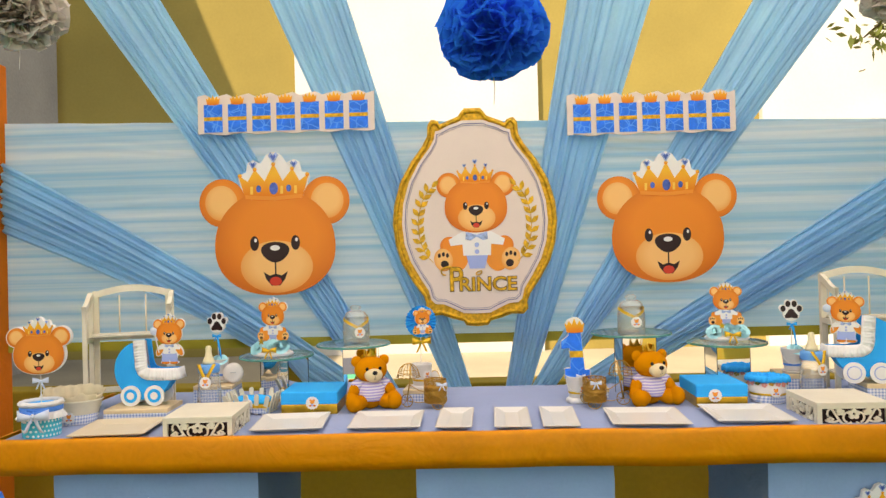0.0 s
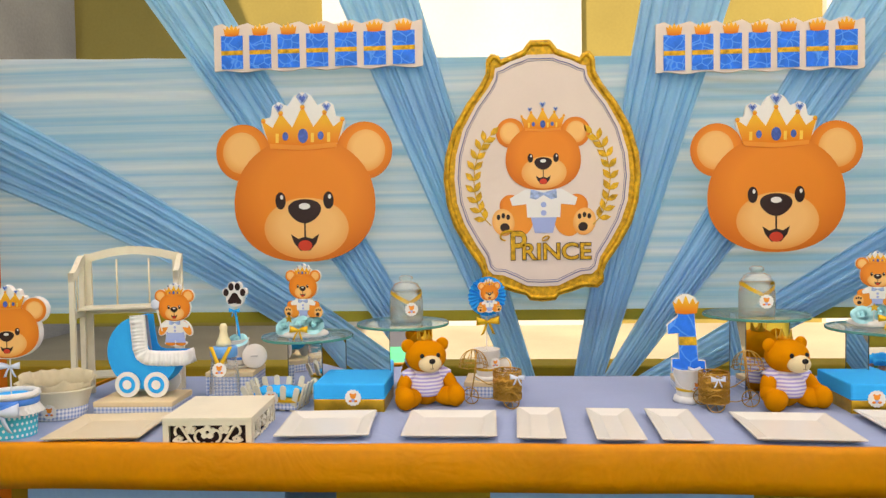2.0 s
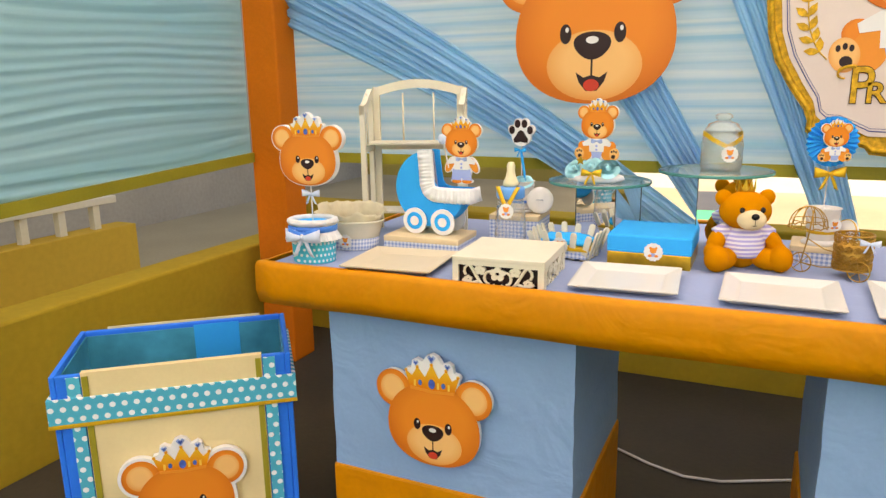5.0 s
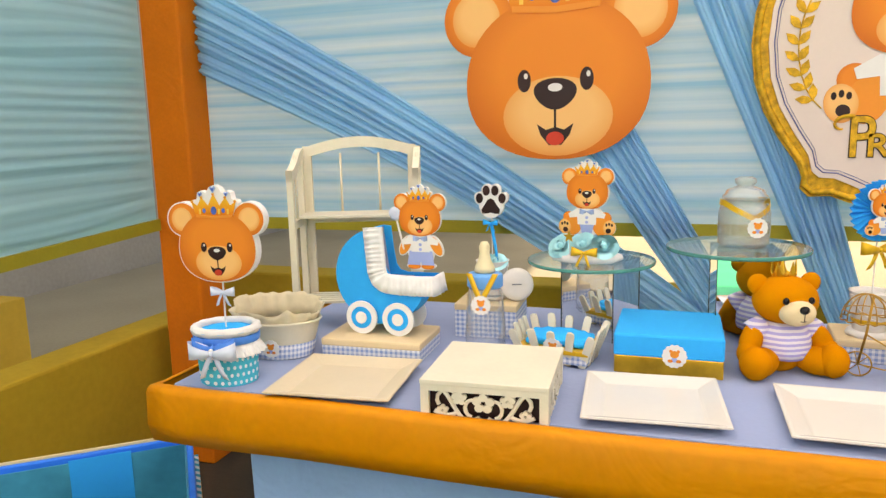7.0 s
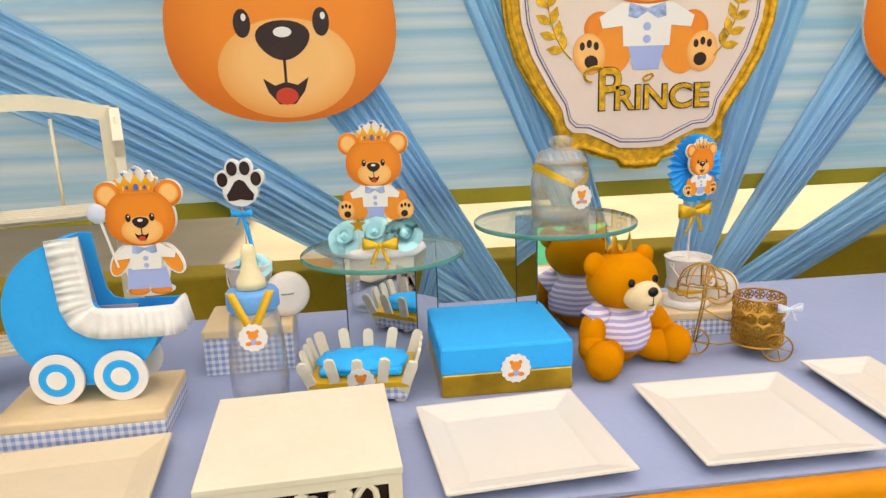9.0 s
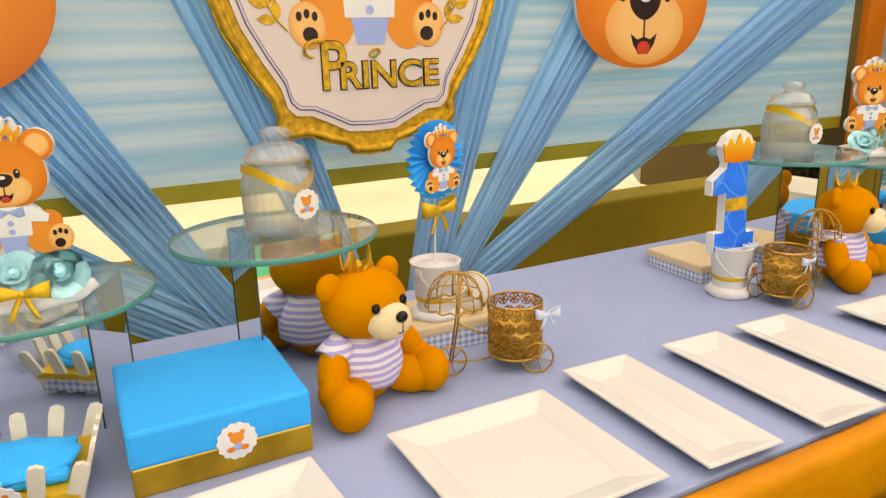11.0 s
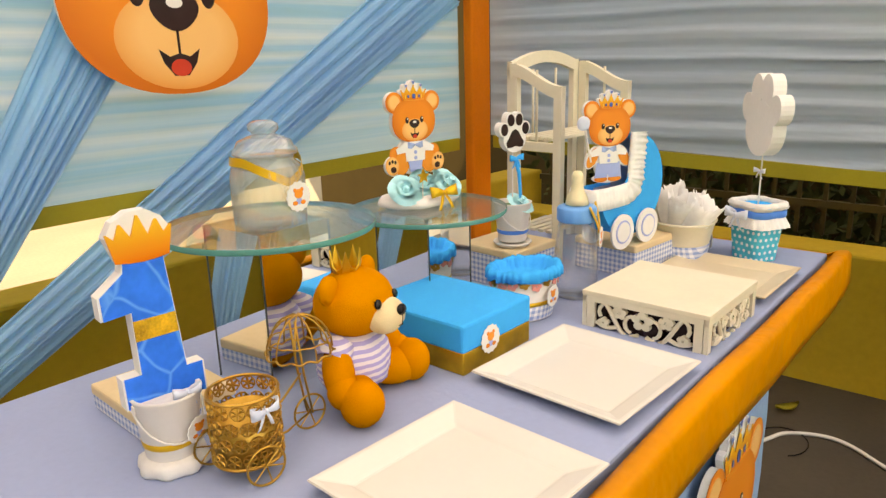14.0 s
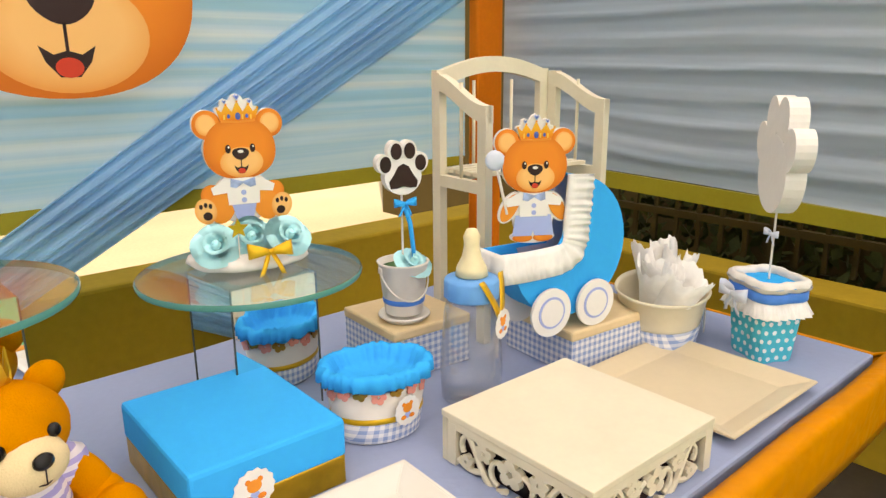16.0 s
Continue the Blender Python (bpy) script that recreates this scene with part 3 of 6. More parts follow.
def board_head(parent, u, cx, cz, y0, y1, name="board", e=0.07):
    bm = bmesh.new()
    for i, o in enumerate((oval(0, 0.16, 1.0 + e, 0.87 + e, 40, power=0.92, egg=0.06), oval(-0.86, 0.83, 0.39 + e, 0.40 + e), oval(0.86, 0.83, 0.39 + e, 0.40 + e),
                           [(-0.50, 0.8), (0.50, 0.8), (0.54, 1.05), (0.60, 1.24), (0.57, 1.30), (0.46, 1.32), (0.43, 1.48), (0.34, 1.53), (0.21, 1.47), (0.12, 1.61), (0.0, 1.66), (-0.12, 1.61), (-0.21, 1.47), (-0.34, 1.53), (-0.43, 1.48), (-0.46, 1.32), (-0.57, 1.30), (-0.60, 1.24), (-0.54, 1.05)])):
        slab([(cx + a * u, cz + b * u) for a, b in o], y0 + 0.0001 * i, y1 - 0.0001 * i, bm)
    return part(name, bm, M_WHITE, parent, "white foam board")


def bear_cutout(x, y, z, u, label, group, rz=0):
    b = make("bear_face_cutout", pose(x, y, z, 0, 0, rz), label, "party cutout", group)
    board_head(b, u, 0, 0, 0.0, 0.012, e=-0.012)
    bear_head(b, u, 0, 0, 0.0)
    return b


def bear_body(parent, u, cx, cz, y, sitting=True, step=0.0005):
    """Shirt, arms and legs of a printed bear below the head whose nose is at (cx, cz)."""
    def flat(name, outline, layer, material, depth=1):
        part(name, slab([(cx + a * u, cz + b * u) for a, b in outline], y - layer * step, y - (layer - depth) * step), material, parent)
    if sitting:
        for s in (-1, 1):
            flat("arm", oval(s * 0.88, -1.12, 0.30, 0.30, 24, tilt=s * 18), 1, M_BEAR)
            flat("leg", oval(s * 0.63, -1.50, 0.36, 0.46, 24, tilt=s * 14), 2, M_BEAR3)
            flat("sole", oval(s * 1.08, -1.56, 0.30, 0.37, 24, tilt=s * -12), 3, M_BEAR2)
            flat("pad", oval(s * 1.04, -1.70, 0.13, 0.12, 12, tilt=s * 20), 4, M_DARK)
            for k in (-0.13, 0.0, 0.13):
                flat("toe", oval(s * 1.08 + k, -1.42 + 0.04 * (k == 0), 0.05, 0.075, 10), 4, M_DARK)
        flat("trousers", [(-0.36, -1.38), (0.36, -1.38), (0.30, -1.62), (0.24, -1.86), (-0.24, -1.86), (-0.30, -1.62)], 3, M_PRINTBLUE)
    else:
        for s in (-1, 1):
            flat("arm", oval(s * 0.74, -1.16, 0.22, 0.48, 24, tilt=s * 30), 1, M_BEAR3)
            flat("foot", oval(s * 0.33, -2.12, 0.32, 0.13, 20), 1, M_BEAR)
        flat("trousers", [(-0.56, -1.4), (0.56, -1.4), (0.66, -2.05), (0.06, -2.05), (0, -1.9), (-0.06, -2.05), (-0.66, -2.05)], 2, M_PRINTBLUE)
    flat("shirt", [(-0.48, -0.68), (0.48, -0.68), (0.90, -0.92), (0.84, -1.12), (0.46, -1.08), (0.44, -1.44), (-0.44, -1.44), (-0.46, -1.08), (-0.84, -1.12), (-0.90, -0.92)], 4, M_PRINTWHITE)
    flat("bow_tie", [(-0.34, -0.68), (0, -0.78), (0.34, -0.68), (0.36, -0.92), (0.2, -0.96), (0, -0.84), (-0.2, -0.96), (-0.36, -0.92)], 5, M_GEM)
    for zz in (-1.10, -1.32):
        flat("button", oval(0.0, zz, 0.075, 0.075, 14), 5, M_PRINTBLUE)


def board_body(parent, u, cx, cz, y0, y1, sitting=True):
    bm = bmesh.new()
    if sitting:
        shapes = (oval(0, -1.25, 0.85, 0.75, 28), oval(-0.85, -1.58, 0.5, 0.42, 24), oval(0.85, -1.58, 0.5, 0.42, 24))
    else:
        shapes = (oval(0, -1.35, 0.66, 0.95, 28), oval(-0.74, -1.16, 0.28, 0.54, 24, tilt=-30), oval(0.74, -1.16, 0.28, 0.54, 24, tilt=30), oval(0, -2.1, 0.72, 0.2, 24))
    for i, o in enumerate(shapes):
        slab([(cx + a * u, cz + b * u) for a, b in o], y0 + 0.0006 + 0.0001 * i, y1 - 0.0006 - 0.0001 * i, bm)
    return part("body_board", bm, M_WHITE, parent, "white foam board")


bear_cutout(-0.882, 3.003, 1.249, 0.252, "large orange teddy face cutout with gold crown on the backdrop", "large bear faces")
bear_cutout(0.732, 3.003, 1.244, 0.226, "large orange teddy face cutout with gold crown on the backdrop", "large bear faces")


# ---- wall decorations ----
HALF = [(0, 1.0), (.10, 1.0), (.14, .965), (.17, .93), (.33, .88), (.41, .855), (.45, .90), (.50, .905), (.545, .86), (.55, .76), (.62, .66), (.76, .52), (.90, .33), (.98, .12), (1.0, -.05), (.97, -.25), (.90, -.42),
        (.78, -.58), (.65, -.72), (.61, -.80), (.62, -.86), (.56, -.905), (.42, -.90), (.30, -.935), (.17, -.96), (.13, -1.0), (0, -1.01)]


def mirrored(half):
    return half + [(-x, z) for x, z in half[::-1] if x > 0.001]


INNER = [(0, .885), (.13, .885), (.19, .865), (.30, .84), (.40, .80), (.455, .79), (.47, .72), (.53, .64), (.66, .51), (.79, .33), (.865, .13), (.885, -.05), (.86, -.24), (.79, -.40),
         (.68, -.55), (.58, -.67), (.55, -.76), (.50, -.795), (.40, -.80), (.28, -.84), (.16, -.885), (0, -.89)]


def plaque():
    p = make("prince_plaque", pose(-0.052, 3.003, 1.374), "oval peach plaque with gold glitter frame, printed bear and laurel", "plaque")
    W, H = 0.338, 0.447
    outer = [(x * W, z * H) for x, z in mirrored(HALF)]
    part("frame", slab(outer, 0.0, 0.014), M_GLITTER, p, "gold glitter frame with scrolled corners")
    bm = bmesh.new()
    tube([(x * 0.965, -0.002, z * 0.97) for x, z in outer], 0.009, bm, 6, True)
    part("frame_bead", bm, M_GLITTER, p, "raised gold bead", True)
    inner = [(x * W, z * H) for x, z in mirrored(INNER)]
    part("card", slab(inner, -0.008, 0.002), M_CARDPINK, p, "pale peach card")
    for sx, sz, r in ((0.958, 0.964, 0.0014), (0.938, 0.946, 0.0007)):
        part("navy_line", tube([(x * sx, -0.009, z * sz) for x, z in inner], r, seg=5, closed=True), M_NAVY, p)
    bear_head(p, 0.128, 0.006, 0.024, -0.009)
    bear_body(p, 0.128, 0.006, 0.024, -0.0085)
    for s in (-1, 1):
        pts = []
        for i in range(11):
            a = radians(-64 + 128 * i / 10)
            pts.append((s * (0.128 + 0.104 * math.cos(a)), -0.0095, -0.032 + 0.172 * math.sin(a)))
        part("laurel_stem", tube(pts, 0.0018, seg=5), M_GLITTER, p)
        for i in range(1, 11):
            x, y, z = pts[i]
            dx, dz = pts[i][0] - pts[i - 1][0], pts[i][2] - pts[i - 1][2]
            d = math.atan2(dz, dx)
            for k in ((-1, 1) if i < 10 else (0,)):
                a = d + k * 0.70
                leaf = [(x + 0.042 * (q * math.cos(a)) - 0.0110 * w * math.sin(a), z + 0.042 * (q * math.sin(a)) + 0.0110 * w * math.cos(a))
                        for q, w in ((0, 0), (0.3, 0.8), (0.6, 0.9), (1, 0), (0.6, -0.9), (0.3, -0.8))]
                part("leaf", slab(leaf, -0.0100 - 0.0002 * (k + 1), -0.008), M_GLITTER, p)
    for mtl, off, nm in ((M_GLITTER, -0.0125, "lettering"), (M_DARK, -0.0095, "lettering_shadow")):
        for word, size, wx in (("P", 0.140, -0.084), ("RINCE", 0.078, 0.047)):
            cu = bpy.data.curves.new("text", "FONT")
            cu.body, cu.size, cu.align_x, cu.extrude = word, size, "CENTER", 0.0012
            cu.offset = 0.0012 if mtl is M_GLITTER else 0.0035
            tmp = bpy.data.objects.new("tmp", cu)
            me = bpy.data.meshes.new_from_object(tmp)
            bpy.data.objects.remove(tmp)
            me.name = nm
            me.materials.append(mtl)
            ob = new(nm, me)
            ob.parent = p
            ob.matrix_basis = Matrix.Translation((wx, off, -0.304)) @ pose(0, 0, 0, 90, 0, 0) @ Matrix.Diagonal((0.85 if word == "P" else 1.08, 1, 1, 1))
    part("initial_swash", tube([(-0.108 + 0.022 * math.cos(a) - 0.004 * a, -0.0115, -0.222 + 0.016 * math.sin(a)) for a in [1.0 + i * 0.32 for i in range(13)]], lambda q: 0.0055 - 0.003 * q, seg=6), M_GLITTER, p)
    part("letter_dot", tube([(0.012 + 0.012 * math.cos(a), -0.0115, -0.232 + 0.007 * math.sin(a) + 0.004 * math.cos(a)) for a in [i * 0.5 for i in range(13)]], 0.0026, seg=6, closed=True), M_GLITTER, p)
    return p


plaque()


def name_board(x0, x1, z0, z1, n):
    b = make("name_board", pose((x0 + x1) / 2, 3.003, (z0 + z1) / 2), "pale peach cut board with blue marbled lettering bars and small crowns", "sign", "name boards")
    w, h = (x1 - x0) / 2, (z1 - z0) / 2
    out = []
    for i in range(25):
        out.append((-w + 2 * w * i / 24, h * (0.90 + 0.10 * math.sin(i * 2.1))))
    for i in range(25):
        out.append((w - 2 * w * i / 24, -h * (0.95 + 0.05 * math.sin(i * 1.3))))
    part("board", slab(out, 0.0, 0.012), M_CARDPINK, b)
    step = 2 * w * 0.96 / n
    for i in range(n):
        c = -w * 0.96 + step * (i + 0.5)
        a = step * 0.38
        part("letter_bar", slab([(c - a, -h * 0.86), (c + a, -h * 0.86), (c + a, h * 0.48), (c - a, h * 0.48)], -0.003, 0.0), M_LETTER, b)
        part("gold_band", slab([(c - a, -h * 0.30), (c + a, -h * 0.30), (c + a, -h * 0.12), (c - a, -h * 0.12)], -0.0036, -0.001), M_GLITTER, b)
        part("crown", slab(crown_outline(c, h * 0.48, step * 0.50, h * 0.82), -0.0036, 0.0), M_CROWN, b)
    return b


name_board(-1.195, -0.455, 1.742, 1.915, 7)
name_board(0.338, 1.020, 1.690, 1.868, 7)


def pompom(x, y, z, r, material, label, seed):
    p = make("tissue_pompom", pose(x, y, z), label, "pompom", "hanging pompoms")
    rnd = random.Random(seed)
    bm = bmesh.new()
    for k in range(190):
        d = Vector((rnd.gauss(0, 1), rnd.gauss(0, 1), rnd.gauss(0, 1))).normalized()
        s = d.orthogonal().normalized()
        q = Matrix.Rotation(rnd.uniform(0, 6.28), 3, d)
        s = q @ s
        w = d.cross(s)
        nseg, c = 9, rnd.uniform(0.75, 1.0) * r
        base = bm.verts.new(d * r * 0.25)
        edge = []
        for i in range(nseg):
            a = -1.1 + 2.2 * i / (nseg - 1)
            e = (d * math.cos(a * 0.75) + s * math.sin(a * 0.75)) * c * rnd.uniform(0.94, 1.04) + w * (0.10 * r * math.sin(i * 1.7 + k) + rnd.uniform(-0.02, 0.02) * r)
            edge.append(bm.verts.new((e.x * 1.0, e.y * 1.0, e.z * 0.84)))
        mid = [bm.verts.new((base.co + v.co) * 0.5 + w * rnd.uniform(-0.05, 0.05) * r) for v in edge]
        for i in range(nseg - 1):
            bm.faces.new((base, mid[i], mid[i + 1]))
            bm.faces.new((mid[i], edge[i], edge[i + 1], mid[i + 1]))
    tagged(part("tissue", bm, material, p), kind="stuff")
    part("cord", tube([(0, 0, 0), (0, 0, 2.94 - z)], 0.0012, seg=5), M_CABLE, p, "thin white cord")
    part("tail", tube([(0, 0, -r * 0.7), (0.003, 0, -r * 0.95), (0.0, 0, -r * 1.25)], 0.0012, seg=5), M_CABLE, p, "thin white cord end")
    return p


pompom(-0.015, 1.75, 1.735, 0.135, M_POM, "royal blue tissue paper pompom hanging from the roof", 3)
pompom(-1.66, 2.55, 2.13, 0.17, M_POMW, "white tissue paper pompom hanging from the roof", 4)
pompom(1.42, 2.55, 2.10, 0.15, M_POMW, "white tissue paper pompom hanging from the roof", 5)


# ---- cloth-covered base cubes and bin ----
def base_cube(x0, x1, y0, y1):
    c = make("base_cube", pose((x0 + x1) / 2, (y0 + y1) / 2, 0.02), "light blue cloth-covered cube with gold hem under the table", "table base", "table base cubes")
    hx, hy = (x1 - x0) / 2, (y1 - y0) / 2
    bm = bmesh.new()
    n = 40
    ring = []
    for (ax, ay), (bx, by) in (((-hx, -hy), (hx, -hy)), ((hx, -hy), (hx, hy)), ((hx, hy), (-hx, hy)), ((-hx, hy), (-hx, -hy))):
        for i in range(n):
            ring.append((ax + (bx - ax) * i / n, ay + (by - ay) * i / n))
    rows = []
    for j in range(30):
        z = 0.26 + 0.42 * j / 29
        rows.append([bm.verts.new((x * (1 + 0.012 * noise.noise(Vector((x * 3, y * 3, z * 14)))), y * (1 + 0.012 * noise.noise(Vector((x * 3 + 9, y * 3, z * 14)))), z)) for x, y in ring])
    for a, b in zip(rows, rows[1:]):
        for i in range(len(ring)):
            k = (i + 1) % len(ring)
            bm.faces.new((a[i], a[k], b[k], b[i]))
    bm.faces.new(rows[-1])
    part("cloth_cover", bm, M_CUBE, c, smooth=False)
    part("gold_hem", box(-hx - 0.006, hx + 0.006, -hy - 0.006, hy + 0.006, 0.0, 0.265, 0.006), M_GOLD_CLOTH, c, "gold satin hem")
    return c


base_cube(-1.205, -0.655, 1.955, 2.42)
base_cube(-0.235, 0.28, 1.955, 2.42)
base_cube(0.675, 1.21, 1.955, 2.42)
bear_cutout(-0.944, 1.928, 0.424, 0.105, "teddy face cutout with gold crown on the cube front", "small bear faces", 0)
bear_cutout(0.945, 1.928, 0.432, 0.108, "teddy face cutout with gold crown on the cube front", "small bear faces", 0)


def bin_box():
    m = pose(-1.575, 1.878, 0.02, 0, 0, 39.5)
    b = make("gift_bin", m, "open blue gift bin with cream panels and dotted turquoise tape", "bin")
    hx, hy, h, t = 0.245, 0.15, 0.535, 0.012
    for nm, q in (("side", (-hx, -hx + t, -hy, hy)), ("side", (hx - t, hx, -hy, hy)), ("front_panel", (-hx + t, hx - t, -hy, -hy + t)), ("back_panel", (-hx + t, hx - t, hy - t, hy))):
        part(nm, box(*q, 0.0, h, 0.003), M_BINBLUE, b)
    part("bottom", box(-hx + t, hx - t, -hy + t, hy - t, 0.0, 0.012), M_BINBLUE, b)
    part("liner_patch", box(0.02, 0.13, hy - t - 0.0062, hy - t - 0.0045, h - 0.19, h - 0.006), M_BLUECARD, b, "bright blue patch of the liner")
    for q in ((-hx + t + 0.001, -hx + t + 0.004, -hy + t, hy - t), (hx - t - 0.004, hx - t - 0.001, -hy + t, hy - t), (-hx + t + .004, hx - t - .004, -hy + t + 0.001, -hy + t + 0.004), (-hx + t + .004, hx - t - .004, hy - t - 0.004, hy - t - 0.001)):
        part("liner", box(*q, 0.012, h - 0.012), M_BINLINER, b, "crumpled blue liner")
    for y0, y1 in ((-hy - 0.004, -hy), (hy, hy + 0.004)):
        part("cream_paper", box(-hx + 0.062, hx - 0.062, y0, y1, 0.03, h + 0.002, 0.001), M_KRAFT, b, "cream paper panel")
        part("rim_paper", box(-hx + 0.062, hx - 0.062, y0, y1 + (t if y0 < 0 else 0), h + 0.0005, h + 0.004), M_KRAFT, b, "folded cream paper edge")
    for s in (-1, 1):
        part("side_tape", box(s * (hx - 0.047) - 0.013, s * (hx - 0.047) + 0.013, -hy - 0.006, -hy - 0.002, 0.03, h - 0.004), M_DOTS_BIN, b, "dotted turquoise tape")
        part("gold_edge", box(s * (hx - 0.070) - 0.006, s * (hx - 0.070) + 0.006, -hy - 0.0075, -hy - 0.003, 0.03, h - 0.004), M_OLIVE, b, "olive gold tape")
    for nm, z0, z1, e, mt, lb in (("band", h - 0.105, h - 0.048, 0.0085, M_DOTS_BIN, "dotted turquoise ribbon"), ("band_edge", h - 0.114, h - 0.1052, 0.0095, M_GOLDRIB, "gold ribbon")):
        for bx in ((-hx - e, hx + e, -hy - e, -hy - 0.004), (-hx - e, hx + e, hy + 0.004, hy + e), (-hx - e, -hx - 0.0005, -hy - 0.004, hy + 0.004), (hx + 0.0005, hx + e, -hy - 0.004, hy + 0.004)):
            part(nm, box(*bx, z0, z1, 0.001), mt, b, lb)
    board_head(b, 0.102, 0.0, 0.205, -hy - 0.020, -hy - 0.006)
    bear_head(b, 0.102, 0.0, 0.205, -hy - 0.020)
    return b


bin_box()
part_cable = tagged(part("power_cable", tube([(-1.0 + 0.1 * i, 2.72 + 0.06 * math.sin(i * 0.9), 0.026) for i in range(32)], 0.004, seg=6), M_CABLE, smooth=True), "thin white power cable lying on the floor", "cable")


tagged(part("power_cable", tube(catmull([(1.50, 2.30, 0.026), (1.75, 2.22, 0.026), (1.954, 2.129, 0.026), (2.03, 2.09, 0.026), (2.075, 2.0, 0.026), (2.06, 1.92, 0.026), (1.98, 1.80, 0.026), (1.86, 1.55, 0.026), (1.84, 1.2, 0.026)]), 0.006, seg=6), M_CABLE, smooth=True), "thick white power cable curving over the concrete floor", "cable")
tagged(part("wire", tube([(1.98 + 0.085 * math.cos(a), 2.09 + 0.07 * math.sin(a), 0.0235) for a in [-2.6 + i * 0.27 for i in range(18)]], 0.002, seg=5), M_BLACK, smooth=True), "thin dark wire curled on the concrete floor", "wire")


def dry_leaf(x, y, rz):
    bm = bmesh.new()
    n = 9
    rows = []
    for i in range(n):
        u = i / (n - 1)
        w = 0.022 * math.sin(math.pi * min(0.97, u + 0.03)) ** 0.8
        z = 0.006 + 0.012 * (2 * u - 1) ** 2
        rows.append([bm.verts.new((0.09 * (u - 0.5), k * w, z + 0.008 * abs(k))) for k in (-1, 0, 1)])
    for a, b in zip(rows, rows[1:]):
        for k in (0, 1):
            bm.faces.new((a[k], a[k + 1], b[k + 1], b[k]))
    bmesh.ops.solidify(bm, geom=bm.faces[:], thickness=0.0012)
    bm.transform(pose(x, y, 0.019, 0, 0, rz))
    tagged(part("dry_leaf", bm, M_OLIVE, smooth=True), "curled yellow dry leaf on the concrete floor", "leaf")


dry_leaf(2.19, 2.13, -35)


# ---- plates and stands ----
def plate(x, y, w, d, rz, label, group, material):
    p = make("serving_plate", pose(x, y, TZ, 0, 0, rz), label, "plate", group)
    bm = bmesh.new()
    k = 0.024
    prof = [(0.030, 0.0), (0.024, 0.001), (0.0, 0.0125), (0.0, 0.0145), (0.0045, 0.0148), (k + 0.002, 0.0075), (k + 0.006, 0.0055)]
    rows = [[bm.verts.new((sx * (w / 2 - a), sy * (d / 2 - a), z)) for sx, sy in ((-1, -1), (1, -1), (1, 1), (-1, 1))] for a, z in prof]
    for a, b in zip(rows, rows[1:]):
        for i in range(4):
            bm.faces.new((a[i], a[(i + 1) % 4], b[(i + 1) % 4], b[i]))
    bm.faces.new(rows[0][::-1])
    bm.faces.new(rows[-1])
    bmesh.ops.bevel(bm, geom=[e for e in bm.edges], offset=0.0009, segments=2, affect="EDGES")
    part("dish", bm, material, p)
    return p


SQ, RE = "empty square cream-white serving plate on the table", "empty narrow cream-white serving plate on the table"
BE = "empty square beige serving plate at the table end"
for x, y, w, d, rz, lb in ((-1.043, 1.993, .199, .190, 5, BE), (-0.578, 2.021, .191, .188, 4, SQ), (-0.316, 2.025, .191, .193, 0, SQ), (-0.130, 2.032, .096, .230, -2, RE),
                           (0.023, 2.026, .096, .230, -2, RE), (0.149, 2.023, .096, .228, -3, RE), (0.378, 2.011, .200, .195, -3, SQ), (0.648, 2.028, .200, .200, -3, SQ), (1.121, 2.029, .197, .203, -1, BE)):
    plate(x, y, w, d, rz, lb, "narrow plates" if lb is RE else "square plates", M_BEIGE if lb is BE else M_PLATE)


def fret_side(name, length, h, parent, m):
    """One carved side of the stand: rail, ends, scrolls and flowers."""
    bm = bmesh.new()
    hl = length / 2
    add_box(bm, -hl, hl, -0.003, 0.003, h - 0.018, h - 0.002)
    for s in (-1, 1):
        add_box(bm, s * hl - (0.012 if s > 0 else 0), s * hl + (0.012 if s < 0 else 0), -0.0032, 0.0032, 0.0, h - 0.012)
    fl = [(0.0, 0.028, 0.013), (-0.034, 0.034, 0.009), (0.034, 0.034, 0.009), (-0.058, 0.012, 0.007), (0.058, 0.012, 0.007)]
    for cx, cz, r in fl:
        for i in range(5):
            a = 2 * math.pi * i / 5 + 0.3
            slab(oval(cx + r * 0.75 * math.cos(a), cz + r * 0.75 * math.sin(a), r * 0.5, r * 0.5, 10), -0.0028 - 0.0001 * i, 0.0028, bm)
    for s in (-1, 1):
        tube([(s * (0.006 + 0.062 * t), 0, 0.006 + 0.026 * math.sin(t * 5.2 + 3.4) * (0.4 + 0.6 * t) + 0.02 * t) for t in [i / 14 for i in range(15)]], 0.0034, bm, 6)
        tube([(s * (0.016 + 0.010 * math.cos(a)), 0, 0.018 + 0.014 * math.sin(a)) for a in [i * 0.5 - 1.5 for i in range(9)]], 0.003, bm, 6)
        tube([(s * (0.050 + 0.016 * math.cos(a)), 0, 0.030 + 0.016 * math.sin(a)) for a in [i * 0.5 - 0.6 for i in range(9)]], 0.003, bm, 6)
        tube([(s * (0.036 + 0.034 * t), 0, 0.010 - 0.006 * math.sin(3.14 * t)) for t in [i / 6 for i in range(7)]], 0.0034, bm, 6)
    part(name, bm, M_CREAM, parent, m=m)


